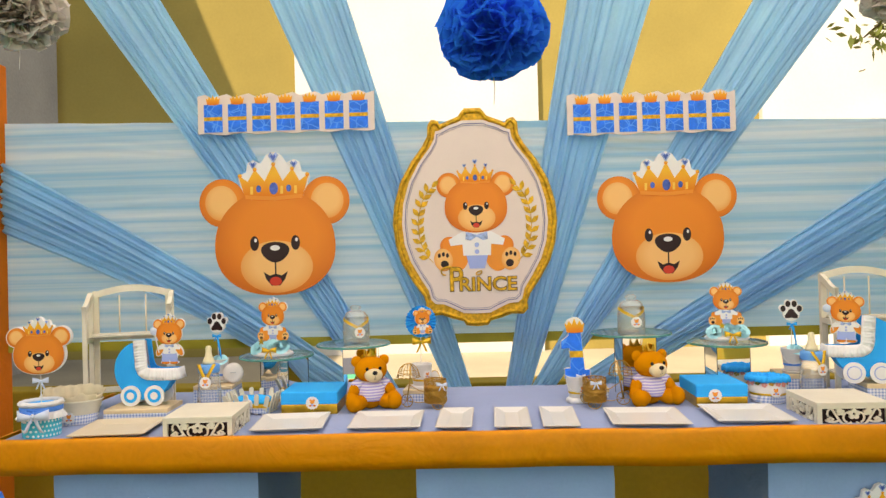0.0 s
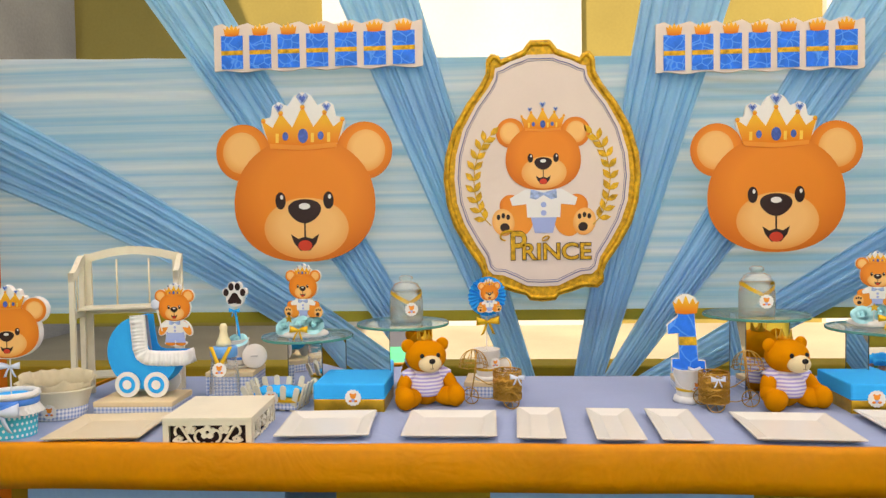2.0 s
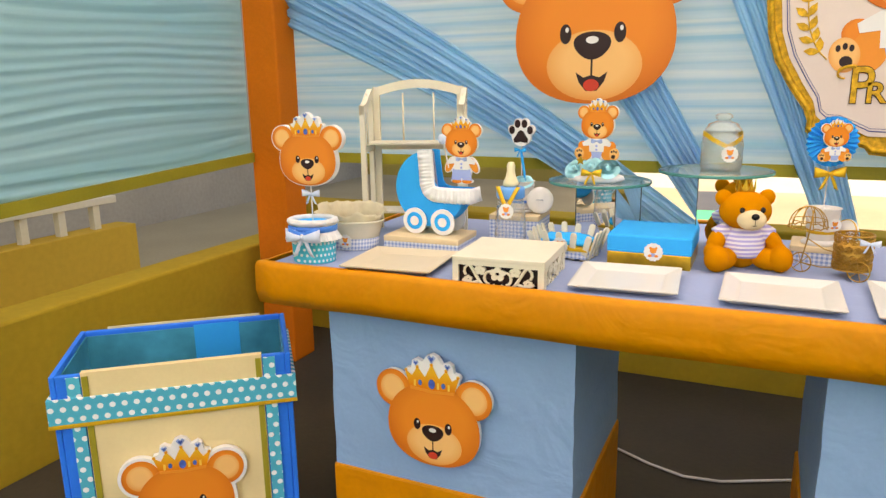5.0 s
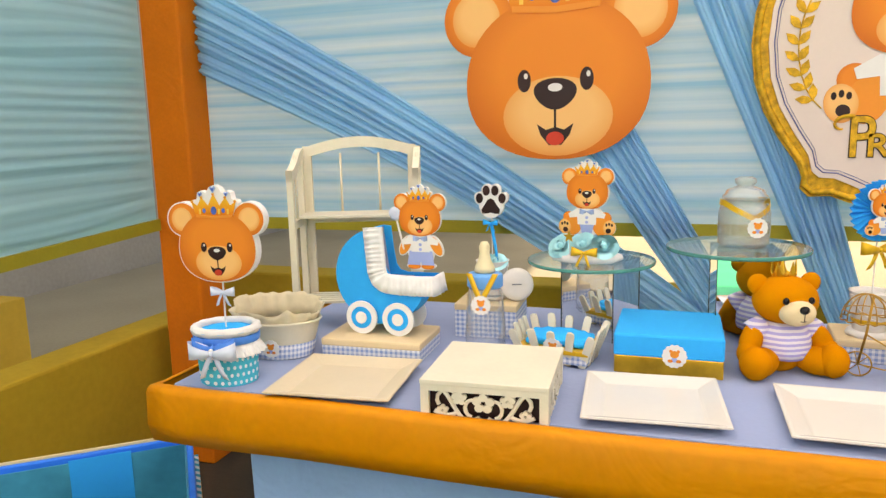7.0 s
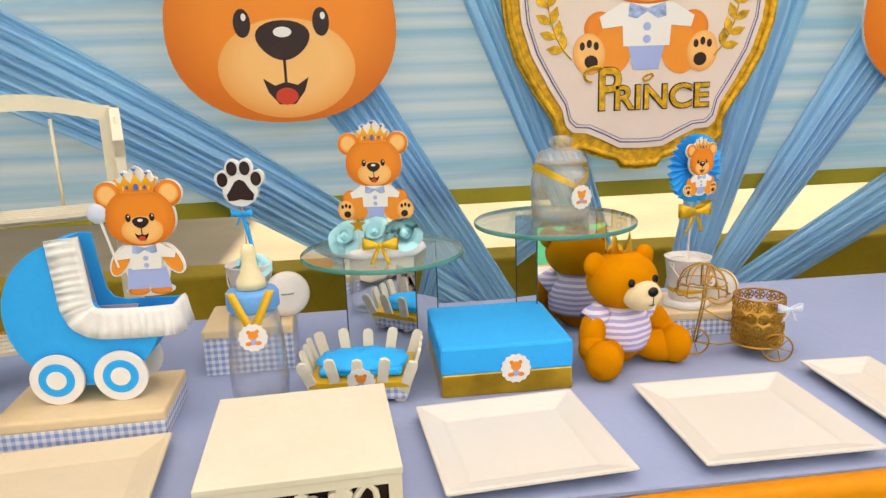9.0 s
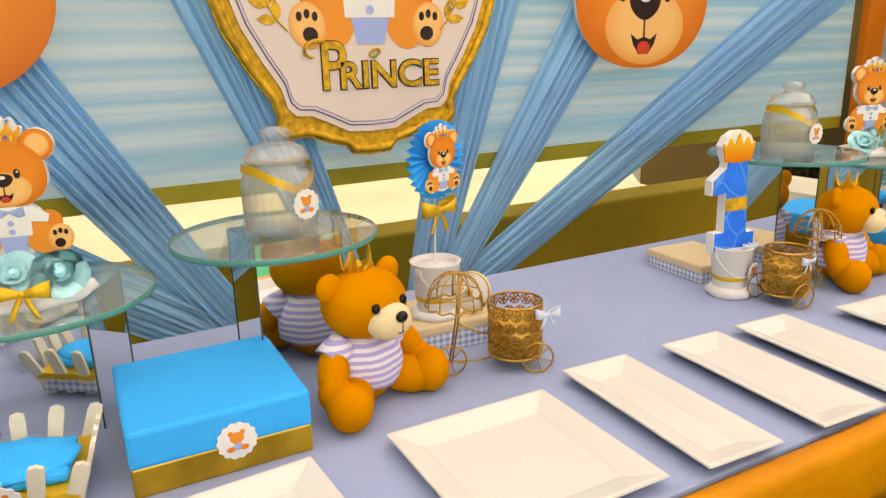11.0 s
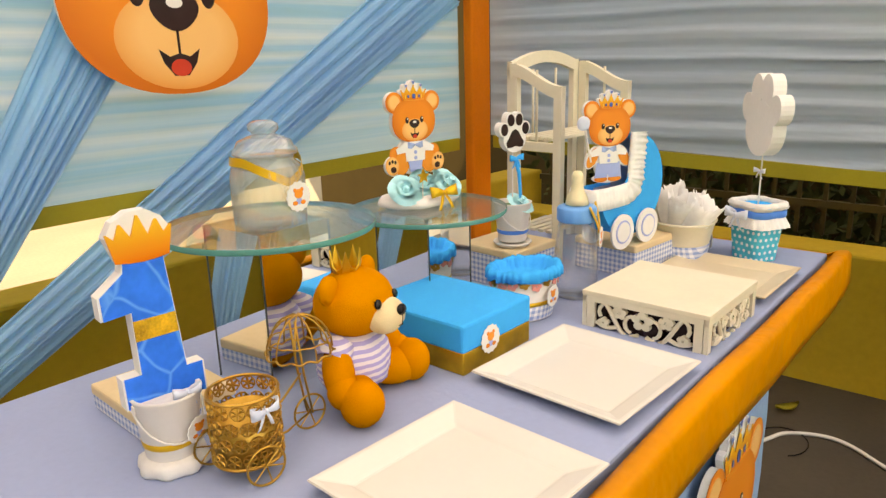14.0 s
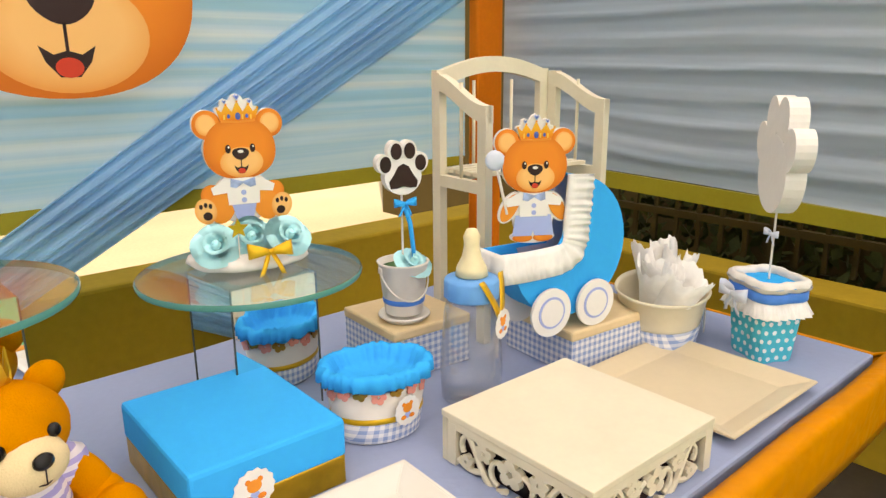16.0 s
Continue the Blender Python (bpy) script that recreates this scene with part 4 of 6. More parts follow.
def cake_stand(x, y, w, d, rz):
    s = make("cake_stand", pose(x, y, TZ, 0, 0, rz) @ Matrix.Diagonal((1, 1, 0.87, 1)), "square cream wooden cake stand with carved floral sides", "cake stand", "cake stands")
    h = 0.062
    part("top", box(-w / 2, w / 2, -d / 2, d / 2, h - 0.008, h, 0.0012), M_CREAM, s)
    fret_side("carved_side", w - 0.002, h, s, pose(0, -d / 2 + 0.004, 0))
    fret_side("carved_side", w - 0.002, h, s, pose(0, d / 2 - 0.004, 0))
    fret_side("carved_side", d - 0.016, h, s, pose(w / 2 - 0.004, 0, 0, 0, 0, 90))
    fret_side("carved_side", d - 0.016, h, s, pose(-w / 2 + 0.004, 0, 0, 0, 0, 90))
    # Dark block added so the hollow behind the carving looks shaded.
    part("shade_core", box(-w / 2 + 0.012, w / 2 - 0.012, -d / 2 + 0.012, d / 2 - 0.012, 0.0, 0.045), M_DARK, s, "dark block standing in for the shade inside")
    return s


cake_stand(-0.800, 1.997, 0.180, 0.184, 3)
cake_stand(0.887, 2.024, 0.185, 0.184, -1)


def sticker(parent, x, y, z, r, rx=0, rz=0, name="bear_tag"):
    """A round white tag with a small printed bear."""
    out = [(r * (1 + 0.05 * math.cos(14 * a)) * math.cos(a), r * (1 + 0.05 * math.cos(14 * a)) * math.sin(a)) for a in [i * 2 * math.pi / 56 for i in range(56)]]
    m = pose(x, y, z, rx, 0, rz)
    t = part(name, slab(out, -0.001, 0.0), M_PRINTWHITE, parent, "round white tag with printed bear", m=m)
    part("bear_print", slab(oval(0, r * 0.18, r * 0.36, r * 0.32, 20), -0.0014, -0.0005), M_BEAR3, t)
    for s in (-1, 1):
        part("ear_print", slab(oval(s * r * 0.30, r * 0.45, r * 0.14, r * 0.14, 12), -0.0013, -0.0005), M_BEAR, t)
        part("paw_print", slab(oval(s * r * 0.34, -r * 0.42, r * 0.22, r * 0.15, 12), -0.0013, -0.0005), M_BEAR, t)
    part("shirt_print", slab(oval(0, -r * 0.30, r * 0.24, r * 0.24, 14), -0.0012, -0.0005), M_PRINTBLUE, t)
    return t


def gift_box(x, y, w, d, rz):
    b = make("gift_box", pose(x, y, TZ, 0, 0, rz), "bright blue paper gift box with gold foil base and bear tag", "gift box", "gift boxes")
    part("foil_base", box(-w / 2 + 0.001, w / 2 - 0.001, -d / 2 + 0.001, d / 2 - 0.001, 0, 0.030, 0.002), M_GOLDFOIL, b, "gold foil base")
    part("blue_lid", box(-w / 2, w / 2, -d / 2, d / 2, 0.0285, 0.066, 0.004), M_BLUECARD, b)
    sticker(b, 0.010 if x < 0 else -0.020, -d / 2 - 0.001, 0.034, 0.0185)
    return b


gift_box(-0.560, 2.236, 0.168, 0.168, 0)
gift_box(0.632, 2.232, 0.146, 0.172, -1)


# ---- bows, ribbons, roses ----
def bow(parent, c, size, material, label="", name="bow", tails=True, m=None):
    bm = bmesh.new()
    s = size
    for k in (-1, 1):
        n = 10
        top, bot = [], []
        for i in range(n + 1):
            a = 2 * math.pi * i / n
            x = k * s * (0.5 - 0.5 * math.cos(a))
            yy = -s * 0.28 * math.sin(a)
            hw = s * (0.10 + 0.26 * (0.5 - 0.5 * math.cos(a)))
            top.append(bm.verts.new((x, yy - 0.05 * s, hw + s * 0.10 * (0.5 - 0.5 * math.cos(a)))))
            bot.append(bm.verts.new((x, yy - 0.05 * s, -hw + s * 0.10 * (0.5 - 0.5 * math.cos(a)))))
        for i in range(n):
            bm.faces.new((top[i], top[i + 1], bot[i + 1], bot[i]))
        if tails:
            t = []
            for i in range(6):
                q = i / 5
                cx, cz = k * s * (0.08 + 0.42 * q), -s * (0.05 + 1.0 * q)
                yy = -s * 0.10 * math.sin(3 * q)
                t.append((bm.verts.new((cx - s * 0.13, yy, cz + k * s * 0.05)), bm.verts.new((cx + s * 0.13, yy, cz - k * s * 0.05))))
            for a, b in zip(t, t[1:]):
                bm.faces.new((a[0], a[1], b[1], b[0]))
    ball(s * 0.13, s * 0.14, s * 0.13, (0, -0.12 * s, 0), bm, 10, 8)
    mm = Matrix.Translation(c) @ (m if m is not None else Matrix.Identity(4))
    ob = part(name, bm, material, parent, label, True, mm)
    sol = ob.modifiers.new("thick", "SOLIDIFY")
    sol.thickness = 0.0006
    return ob


ROSE_PETALS = {}


def rose(parent, c, r, tilt=(0, 0)):
    """A foam rose: a rolled heart and rings of opening petals."""
    ob = part("rose", ball(r * 0.25, r * 0.25, r * 0.42, (0, 0, r * 0.3), None, 10, 6), M_ROSE, parent, "aqua foam rose", True, pose(*c, tilt[0], tilt[1], 0))
    for ring, (n, rad, h, open_) in enumerate(((3, 0.24, 0.80, 0.1), (4, 0.50, 0.70, 0.6), (5, 0.92, 0.48, 1.3))):
        if (ring, r) not in ROSE_PETALS:
            bm = bmesh.new()
            grid = []
            for j in range(5):
                q = j / 4
                row = []
                for i in range(6):
                    a = (i / 5 - 0.5) * 2 * math.pi / n * 1.35
                    e = abs(i - 2.5) / 2.5
                    d = rad * (0.25 + 0.75 * q ** 0.7) + open_ * 0.22 * q * q - 0.10 * e
                    z = h * math.sin(q * 1.5) - open_ * 0.18 * q ** 3 - 0.10 * e * e * q
                    row.append(bm.verts.new((r * d * math.cos(a), r * d * math.sin(a), r * z)))
                grid.append(row)
            for u, w in zip(grid, grid[1:]):
                for i in range(5):
                    bm.faces.new((u[i], u[i + 1], w[i + 1], w[i]))
            bmesh.ops.solidify(bm, geom=bm.faces[:], thickness=0.0011)
            bmesh.ops.recalc_face_normals(bm, faces=bm.faces)
            me = bpy.data.meshes.new("petal")
            bm.to_mesh(me)
            bm.free()
            me.materials.append(M_ROSE)
            me.polygons.foreach_set("use_smooth", [True] * len(me.polygons))
            ROSE_PETALS[ring, r] = me
        for k in range(n):
            p = new("petal", ROSE_PETALS[ring, r])
            p.parent = ob
            p.matrix_basis = pose(0, 0, 0, 0, 0, 360 * k / n + ring * 40)
    return ob


# ---- mirror pedestals with glass discs ----
def pedestal(x, y, top, cx, cy, size, rz, r):
    h = top - 0.008 - TZ
    p = make("mirror_pedestal", pose(cx, cy, TZ, 0, 0, rz), "square mirror column with round glass top", "cake pedestal", "mirror pedestals")
    s = size / 2
    for q in ((-s, s, -s, -s + 0.003), (-s, s, s - 0.003, s), (-s, -s + 0.003, -s + 0.0032, s - 0.0032), (s - 0.003, s, -s + 0.0032, s - 0.0032)):
        part("mirror_panel", box(*q, 0, h), M_MIRROR, p)
    part("mirror_top", box(-s + 0.0035, s - 0.0035, -s + 0.0035, s - 0.0035, h - 0.004, h - 0.0006), M_MIRROR, p)
    for sx in (-1, 1):
        for sy in (-1, 1):
            part("edge_line", box(sx * s - 0.0008, sx * s + 0.0008, sy * s - 0.0008, sy * s + 0.0008, 0, h - 0.0005), M_MIRROREDGE, p)
    off = Matrix.Rotation(radians(-rz), 3, "Z") @ Vector((x - cx, y - cy, 0))
    part("glass_disc", lathe([(0.0, h + 0.0006), (r - 0.001, h + 0.0006), (r - 0.0002, h + 0.001), (r - 0.0002, h + 0.007), (r - 0.001, h + 0.008), (0.0, h + 0.008)], 72), M_DISC, p, "clear glass disc", False, Matrix.Translation((off.x, off.y, 0)))
    part("polished_edge", lathe([(r - 0.0001, h + 0.0008), (r + 0.0008, h + 0.0022), (r + 0.0008, h + 0.0058), (r - 0.0001, h + 0.0072)], 72, close=True), M_GREENEDGE, p, "dark green glass edge", True, Matrix.Translation((off.x, off.y, 0)))
    return p


pedestal(-0.703, 2.337, 0.915, -0.689, 2.378, 0.108, -22, 0.116)
pedestal(-0.453, 2.324, 0.948, -0.436, 2.358, 0.105, 4, 0.116)
pedestal(0.715, 2.335, 0.927, 0.721, 2.351, 0.102, 2, 0.118)
pedestal(0.415, 2.315, 0.965, 0.434, 2.348, 0.104, 2, 0.122)


def jar(x, y, z, rz):
    j = make("glass_jar", pose(x, y, z, 0, 0, rz), "clear ribbed glass jar with lid, gold ribbon and bear tag", "jar", "glass jars")
    rib = lambda a, i: 0.0011 * math.cos(26 * a) if 2 <= i <= 5 else 0.0
    part("body", lathe([(0.0, 0.0), (0.036, 0.0), (0.040, 0.004), (0.041, 0.03), (0.041, 0.055), (0.038, 0.068), (0.031, 0.075), (0.032, 0.079),
                        (0.0295, 0.079), (0.0285, 0.074), (0.036, 0.066), (0.0388, 0.055), (0.0388, 0.03), (0.038, 0.007), (0.034, 0.004), (0.0, 0.004)], 104, wave=rib), M_GLASS, j, smooth=True)
    part("lid", lathe([(0.0, 0.0795), (0.034, 0.0795), (0.0365, 0.082), (0.0365, 0.086), (0.033, 0.089), (0.030, 0.096), (0.018, 0.101), (0.012, 0.103), (0.017, 0.108), (0.017, 0.114), (0.010, 0.118), (0.0, 0.118)], 40), M_GLASS, j, "rounded glass lid with knob", True)
    for s in (-1, 1):
        pts = [(0.0405 * math.sin(s * a), -0.0405 * math.cos(a), 0.046 + 0.025 * min(1.0, a / 1.3)) for a in [i * 0.2 for i in range(12)]]
        bm = bmesh.new()
        vs = [(bm.verts.new((p[0], p[1], p[2])), bm.verts.new((p[0] * 0.97, p[1] * 0.97, p[2] + 0.010))) for p in pts]
        for a, b in zip(vs, vs[1:]):
            bm.faces.new((a[0], b[0], b[1], a[1]))
        part("ribbon", bm, M_GOLDRIB, j, "gold satin ribbon", True)
    sticker(j, 0.004, -0.0455, 0.036, 0.0165)
    return j


jar(-0.444, 2.326, 0.948, 18)
jar(0.417, 2.314, 0.962, 2)


def sitting_bear(x, y, z, rz, u):
    b = make("bear_centerpiece", pose(x, y, z, 0, 0, rz), "sitting teddy cutout with aqua roses on white felt base", "centerpiece", "bear centerpieces")
    part("felt_base", lathe([(0.0, 0.0), (0.060, 0.0), (0.067, 0.005), (0.064, 0.012), (0.05, 0.016), (0.0, 0.017)], 48, 1.0, 0.72, wave=lambda a, i: 0.002 * math.sin(9 * a)), M_FELT, b, "white felt base", True)
    nz = 0.120
    bd = board_head(b, u, 0, nz, 0.006, 0.014, e=0.01)
    bear_head(bd, u, 0, nz, 0.006)
    bb = board_body(b, u, 0, nz, 0.006, 0.014)
    bear_body(bb, u, 0, nz, 0.0055)
    rose(b, (-0.038, -0.020, 0.024), 0.023, (48, -16))
    rose(b, (0.0, -0.012, 0.028), 0.022, (52, 0))
    rose(b, (0.039, -0.018, 0.026), 0.023, (46, 14))
    for k in range(5):
        part("leaf", ball(0.010, 0.004, 0.006, (-0.045 + 0.022 * k, -0.018, 0.016)), M_GREEN, b, smooth=True)
    bow(b, (0.012, -0.050, 0.021), 0.024, M_GOLDRIB, "gold satin bow", m=pose(0, 0, 0, -15, 0, 0))
    part("stick", tube([(-0.018, -0.038, 0.012), (-0.018, -0.040, 0.045)], 0.0008, seg=5), M_TIN, b)
    part("star", slab([((0.011 if i % 2 == 0 else 0.005) * math.sin(i * math.pi / 5) - 0.018, (0.011 if i % 2 == 0 else 0.005) * math.cos(i * math.pi / 5) + 0.048) for i in range(10)], -0.043, -0.040), M_GOLDFOIL, b, "gold star")
    return b


sitting_bear(-0.710, 2.318, 0.915, -10, 0.0385)
sitting_bear(0.728, 2.365, 0.927, -14, 0.0385)


# ---- plush teddies ----
def teddy(x, y, rz):
    t = make("plush_teddy", pose(x, y, TZ, 0, 0, rz), "golden plush teddy in lilac striped shirt with gold crown, sitting", "teddy bear", "plush teddies")
    part("body", ball(0.041, 0.036, 0.046, (0, 0.0, 0.044)), M_PLUSH, t, smooth=True)
    sh = bmesh.new()
    prof = [(0.0430, 0.026), (0.0455, 0.036), (0.0460, 0.052), (0.043, 0.066), (0.036, 0.078), (0.024, 0.087)]
    lathe(prof, 40, 1.0, 0.92, sh, wave=lambda a, i: 0.0012 * math.sin(7 * a + i) + 0.0006 * math.sin(17 * a + 2 * i))
    for k in (-1, 1):
        lathe([(0.010, 0.0), (0.0165, 0.004), (0.0190, 0.016), (0.0205, 0.027), (0.0190, 0.0275)], 18, 1.0, 1.0, sleeve := bmesh.new(), close=True)
        sleeve.transform(pose(k * 0.028, -0.004, 0.080, 0, k * 128, 0))
        part("sleeve", sleeve, M_SHIRT, t, "lilac and white striped sleeve", True)
    part("shirt", sh, M_SHIRT, t, "lilac and white striped knit shirt", True)
    part("head", ball(0.0495, 0.045, 0.0390, (0, -0.006, 0.117), u=32, v=20), M_PLUSH, t, smooth=True)
    for k in (-1, 1):
        part("ear", ball(0.0165, 0.0085, 0.0170, (k * 0.042, 0.000, 0.142), m=pose(0, 0, 0, 0, k * 30, 0)), M_PLUSH, t, smooth=True)
        arm = ball(0.0170, 0.0180, 0.0330, (k * 0.055, -0.014, 0.054), m=pose(0, 0, 0, -22, k * -26, 0))
        ball(0.0185, 0.0190, 0.0200, (k * 0.062, -0.024, 0.036), arm)
        part("arm", arm, M_PLUSH, t, smooth=True)
        leg = ball(0.0225, 0.036, 0.0225, (k * 0.043, -0.030, 0.0230), m=pose(0, 0, 0, 4, 0, k * 48))
        ball(0.0245, 0.0230, 0.0265, (k * 0.061, -0.045, 0.0262), leg, m=pose(0, 0, 0, 0, 0, k * 48))
        part("leg", leg, M_PLUSH, t, smooth=True)
        part("eye", ball(0.0052, 0.004, 0.0058, (k * 0.0195, -0.0472, 0.124), u=12, v=8), M_BLACK, t, "glossy black eye", True)
    part("muzzle", ball(0.0275, 0.0215, 0.0205, (0, -0.0450, 0.105)), M_MUZZLE, t, "cream plush muzzle", True)
    part("nose", ball(0.0078, 0.005, 0.0064, (0, -0.0655, 0.114), u=12, v=8), M_BLACK, t, "glossy black nose", True)
    part("smile", tube([(0.011 * math.sin(a), -0.0655 + 0.005 * abs(math.sin(a)), 0.1000 - 0.004 * math.cos(a)) for a in [-1.2 + i * 0.3 for i in range(9)]], 0.0006, seg=5), M_DARK, t)
    part("mouth_seam", tube([(0, -0.0668, 0.109), (0, -0.0660, 0.0965)], 0.0006, seg=5), M_DARK, t)
    bm = bmesh.new()
    n = 20
    lo = [bm.verts.new((0.014 * math.cos(2 * math.pi * i / n), 0.002 + 0.012 * math.sin(2 * math.pi * i / n), 0.150)) for i in range(n)]
    hi = [bm.verts.new((0.018 * math.cos(2 * math.pi * i / n), 0.002 + 0.016 * math.sin(2 * math.pi * i / n), 0.179 if i % 4 == 0 else (0.161 if i % 2 else 0.157))) for i in range(n)]
    for i in range(n):
        bm.faces.new((lo[i], lo[(i + 1) % n], hi[(i + 1) % n], hi[i]))
    cr = part("crown", bm, M_GOLDFOIL, t, "small gold felt crown")
    sol = cr.modifiers.new("thick", "SOLIDIFY")
    sol.thickness = 0.0015
    return t


teddy(-0.389, 2.232, 20)
teddy(0.446, 2.222, 17)


# ---- cream boxes, prams, shelves ----
def gingham_box(x0, x1, y0, y1, top, rz=0):
    b = make("gingham_box", pose((x0 + x1) / 2, (y0 + y1) / 2, TZ, 0, 0, rz), "cream card riser box with blue gingham sides", "riser box", "riser boxes")
    hx, hy, h = (x1 - x0) / 2, (y1 - y0) / 2, top - TZ
    part("gingham_side", box(-hx, hx, -hy, hy, 0, h - 0.012, 0.002), M_GING, b, "blue and white gingham band")
    part("lid", box(-hx - 0.001, hx + 0.001, -hy - 0.001, hy + 0.001, h - 0.0135, h, 0.003), M_CREAMTOP, b, "cream card lid")
    return b


gingham_box(-1.149, -0.965, 2.108, 2.228, 0.797, 2)
gingham_box(1.045, 1.205, 2.140, 2.265, 0.820, -6)
gingham_box(-0.956, -0.836, 2.285, 2.400, 0.828, 2)
gingham_box(0.868, 0.985, 2.275, 2.395, 0.828, -4)
gingham_box(-0.295, -0.165, 2.295, 2.400, 0.800, -4)
gingham_box(0.238, 0.345, 2.310, 2.440, 0.792, -3)


def pram(x, y, z, side, rz, nx, nz, turn):
    """side: -1 hood at the left, +1 hood at the right."""
    p = make("paper_pram", pose(x, y, z, 0, 0, rz), "blue paper pram with lace frill and standing teddy cutout", "party decoration", "paper prams")
    s = side
    R, cz, depth = 0.087, 0.105, 0.050
    arc = [(R * math.cos(radians(97 + 10 * i)), cz + R * math.sin(radians(97 + 10 * i))) for i in range(26)]
    arc.append((0.100, 0.106))
    hull = [(-s * f, z) for f, z in arc + [(0.034, 0.106), (0.020, 0.110), (0.013, 0.120), (0.008, 0.150), (0.004, 0.190)]]
    part("side_card", slab(hull, 0.0, 0.003), M_BLUECARD, p)
    part("side_card", slab(hull, depth - 0.003, depth), M_BLUECARD, p)
    sh = bmesh.new()
    strip = [[sh.verts.new((-s * f * k, y, cz + (z - cz) * k)) for k, y in ((0.995, 0.0028), (0.995, depth - 0.0028), (0.97, depth - 0.0028), (0.97, 0.0028))] for f, z in arc]
    for a, b in zip(strip, strip[1:]):
        for k in range(4):
            sh.faces.new((a[k], a[(k + 1) % 4], b[(k + 1) % 4], b[k]))
    sh.faces.new(strip[0])
    sh.faces.new(strip[-1][::-1])
    part("shell", sh, M_BLUECARD, p, "curved blue card shell")
    part("inner_card", slab([(-s * f * 0.96, cz + (z - cz) * 0.96) for f, z in arc[:19] + [(0.05, 0.10), (0.0, 0.10)]], depth - 0.0045, depth - 0.0035), M_MAUVE, p, "mauve inner card")
    path = [(0.004, 0.194), (0.006, 0.165), (0.008, 0.140), (0.010, 0.117), (0.018, 0.107), (0.050, 0.105), (0.076, 0.105), (0.102, 0.106)]
    dense = catmull([(f, 0, z) for f, z in path], 10)
    fr = bmesh.new()
    rows = []
    for k, c in enumerate(dense):
        d = dense[min(k + 1, len(dense) - 1)] - dense[max(k - 1, 0)]
        d.normalize()
        ox, oz = d.z, -d.x
        g = math.sin(k * 1.9) + 0.5 * math.sin(k * 0.83)
        rows.append([fr.verts.new((-s * (c.x + ox * w), y, c.z + oz * w)) for w, y in ((-0.003, 0.004), (-0.004, -0.001), (0.004, -0.003 + 0.0008 * g), (0.018, -0.004 + 0.0016 * g), (0.031 + 0.0012 * g, -0.006 + 0.0030 * g))])
    n = len(dense)
    for j in range(9):
        y, g = depth * (j + 1) / 9, math.sin(j * 2.1)
        rows.append([fr.verts.new((-s * (0.102 + w), y, z)) for w, z in ((-0.004, 0.107), (0.001, 0.109), (0.004 + 0.001 * g, 0.104), (0.006 + 0.0015 * g, 0.090), (0.008 + 0.003 * g, 0.076))])
    for a, b in zip(rows, rows[1:]):
        for k in range(4):
            fr.faces.new((a[k], a[k + 1], b[k + 1], b[k]))
    f = part("lace_frill", fr, M_LACE, p, "gathered white lace frill", True)
    sol = f.modifiers.new("thick", "SOLIDIFY")
    sol.thickness = 0.0006
    for wx in (-0.035, 0.036):
        for yy in (-0.009, depth + 0.002):
            w = part("wheel", slab(oval(wx, 0.030, 0.030, 0.030, 36), yy, yy + 0.004), M_WHITE, p, "white card wheel with blue ring")
            if yy < 0:
                part("blue_ring", slab(oval(wx, 0.030, 0.020, 0.020, 30), yy - 0.0008, yy), M_BLUECARD if s < 0 else M_PRINTBLUE, w)
                part("hub", slab(oval(wx, 0.030, 0.011 if s < 0 else 0.017, 0.011 if s < 0 else 0.017, 24), yy - 0.0016, yy), M_WHITE, w)
    u = 0.0385
    doll = make("bear_card", pose(nx, 0.020, 0, 0, 0, turn), "", "")
    doll.parent = p
    bb = board_body(doll, u, 0, nz, 0.001, 0.007, False)
    bear_body(bb, u, 0, nz, 0.0008, False)
    bd = board_head(doll, u, 0, nz, 0.0, 0.007, e=0.01)
    bear_head(bd, u, 0, nz, 0.0)
    part("rattle", ball(0.012, 0.005, 0.012, (-0.047, 0.001, nz + 0.012)), M_SILVERRIB, doll, "pale blue rattle", True)
    part("rattle_stick", tube([(-0.045, 0.001, nz + 0.004), (-0.032, 0.001, nz - 0.052)], 0.0018), M_TIN, doll)
    return p


pram(-1.052, 2.156, 0.797, -1, -1, 0.072, 0.204, 0)
pram(1.046, 2.162, 0.820, 1, -10, -0.044, 0.200, -22)


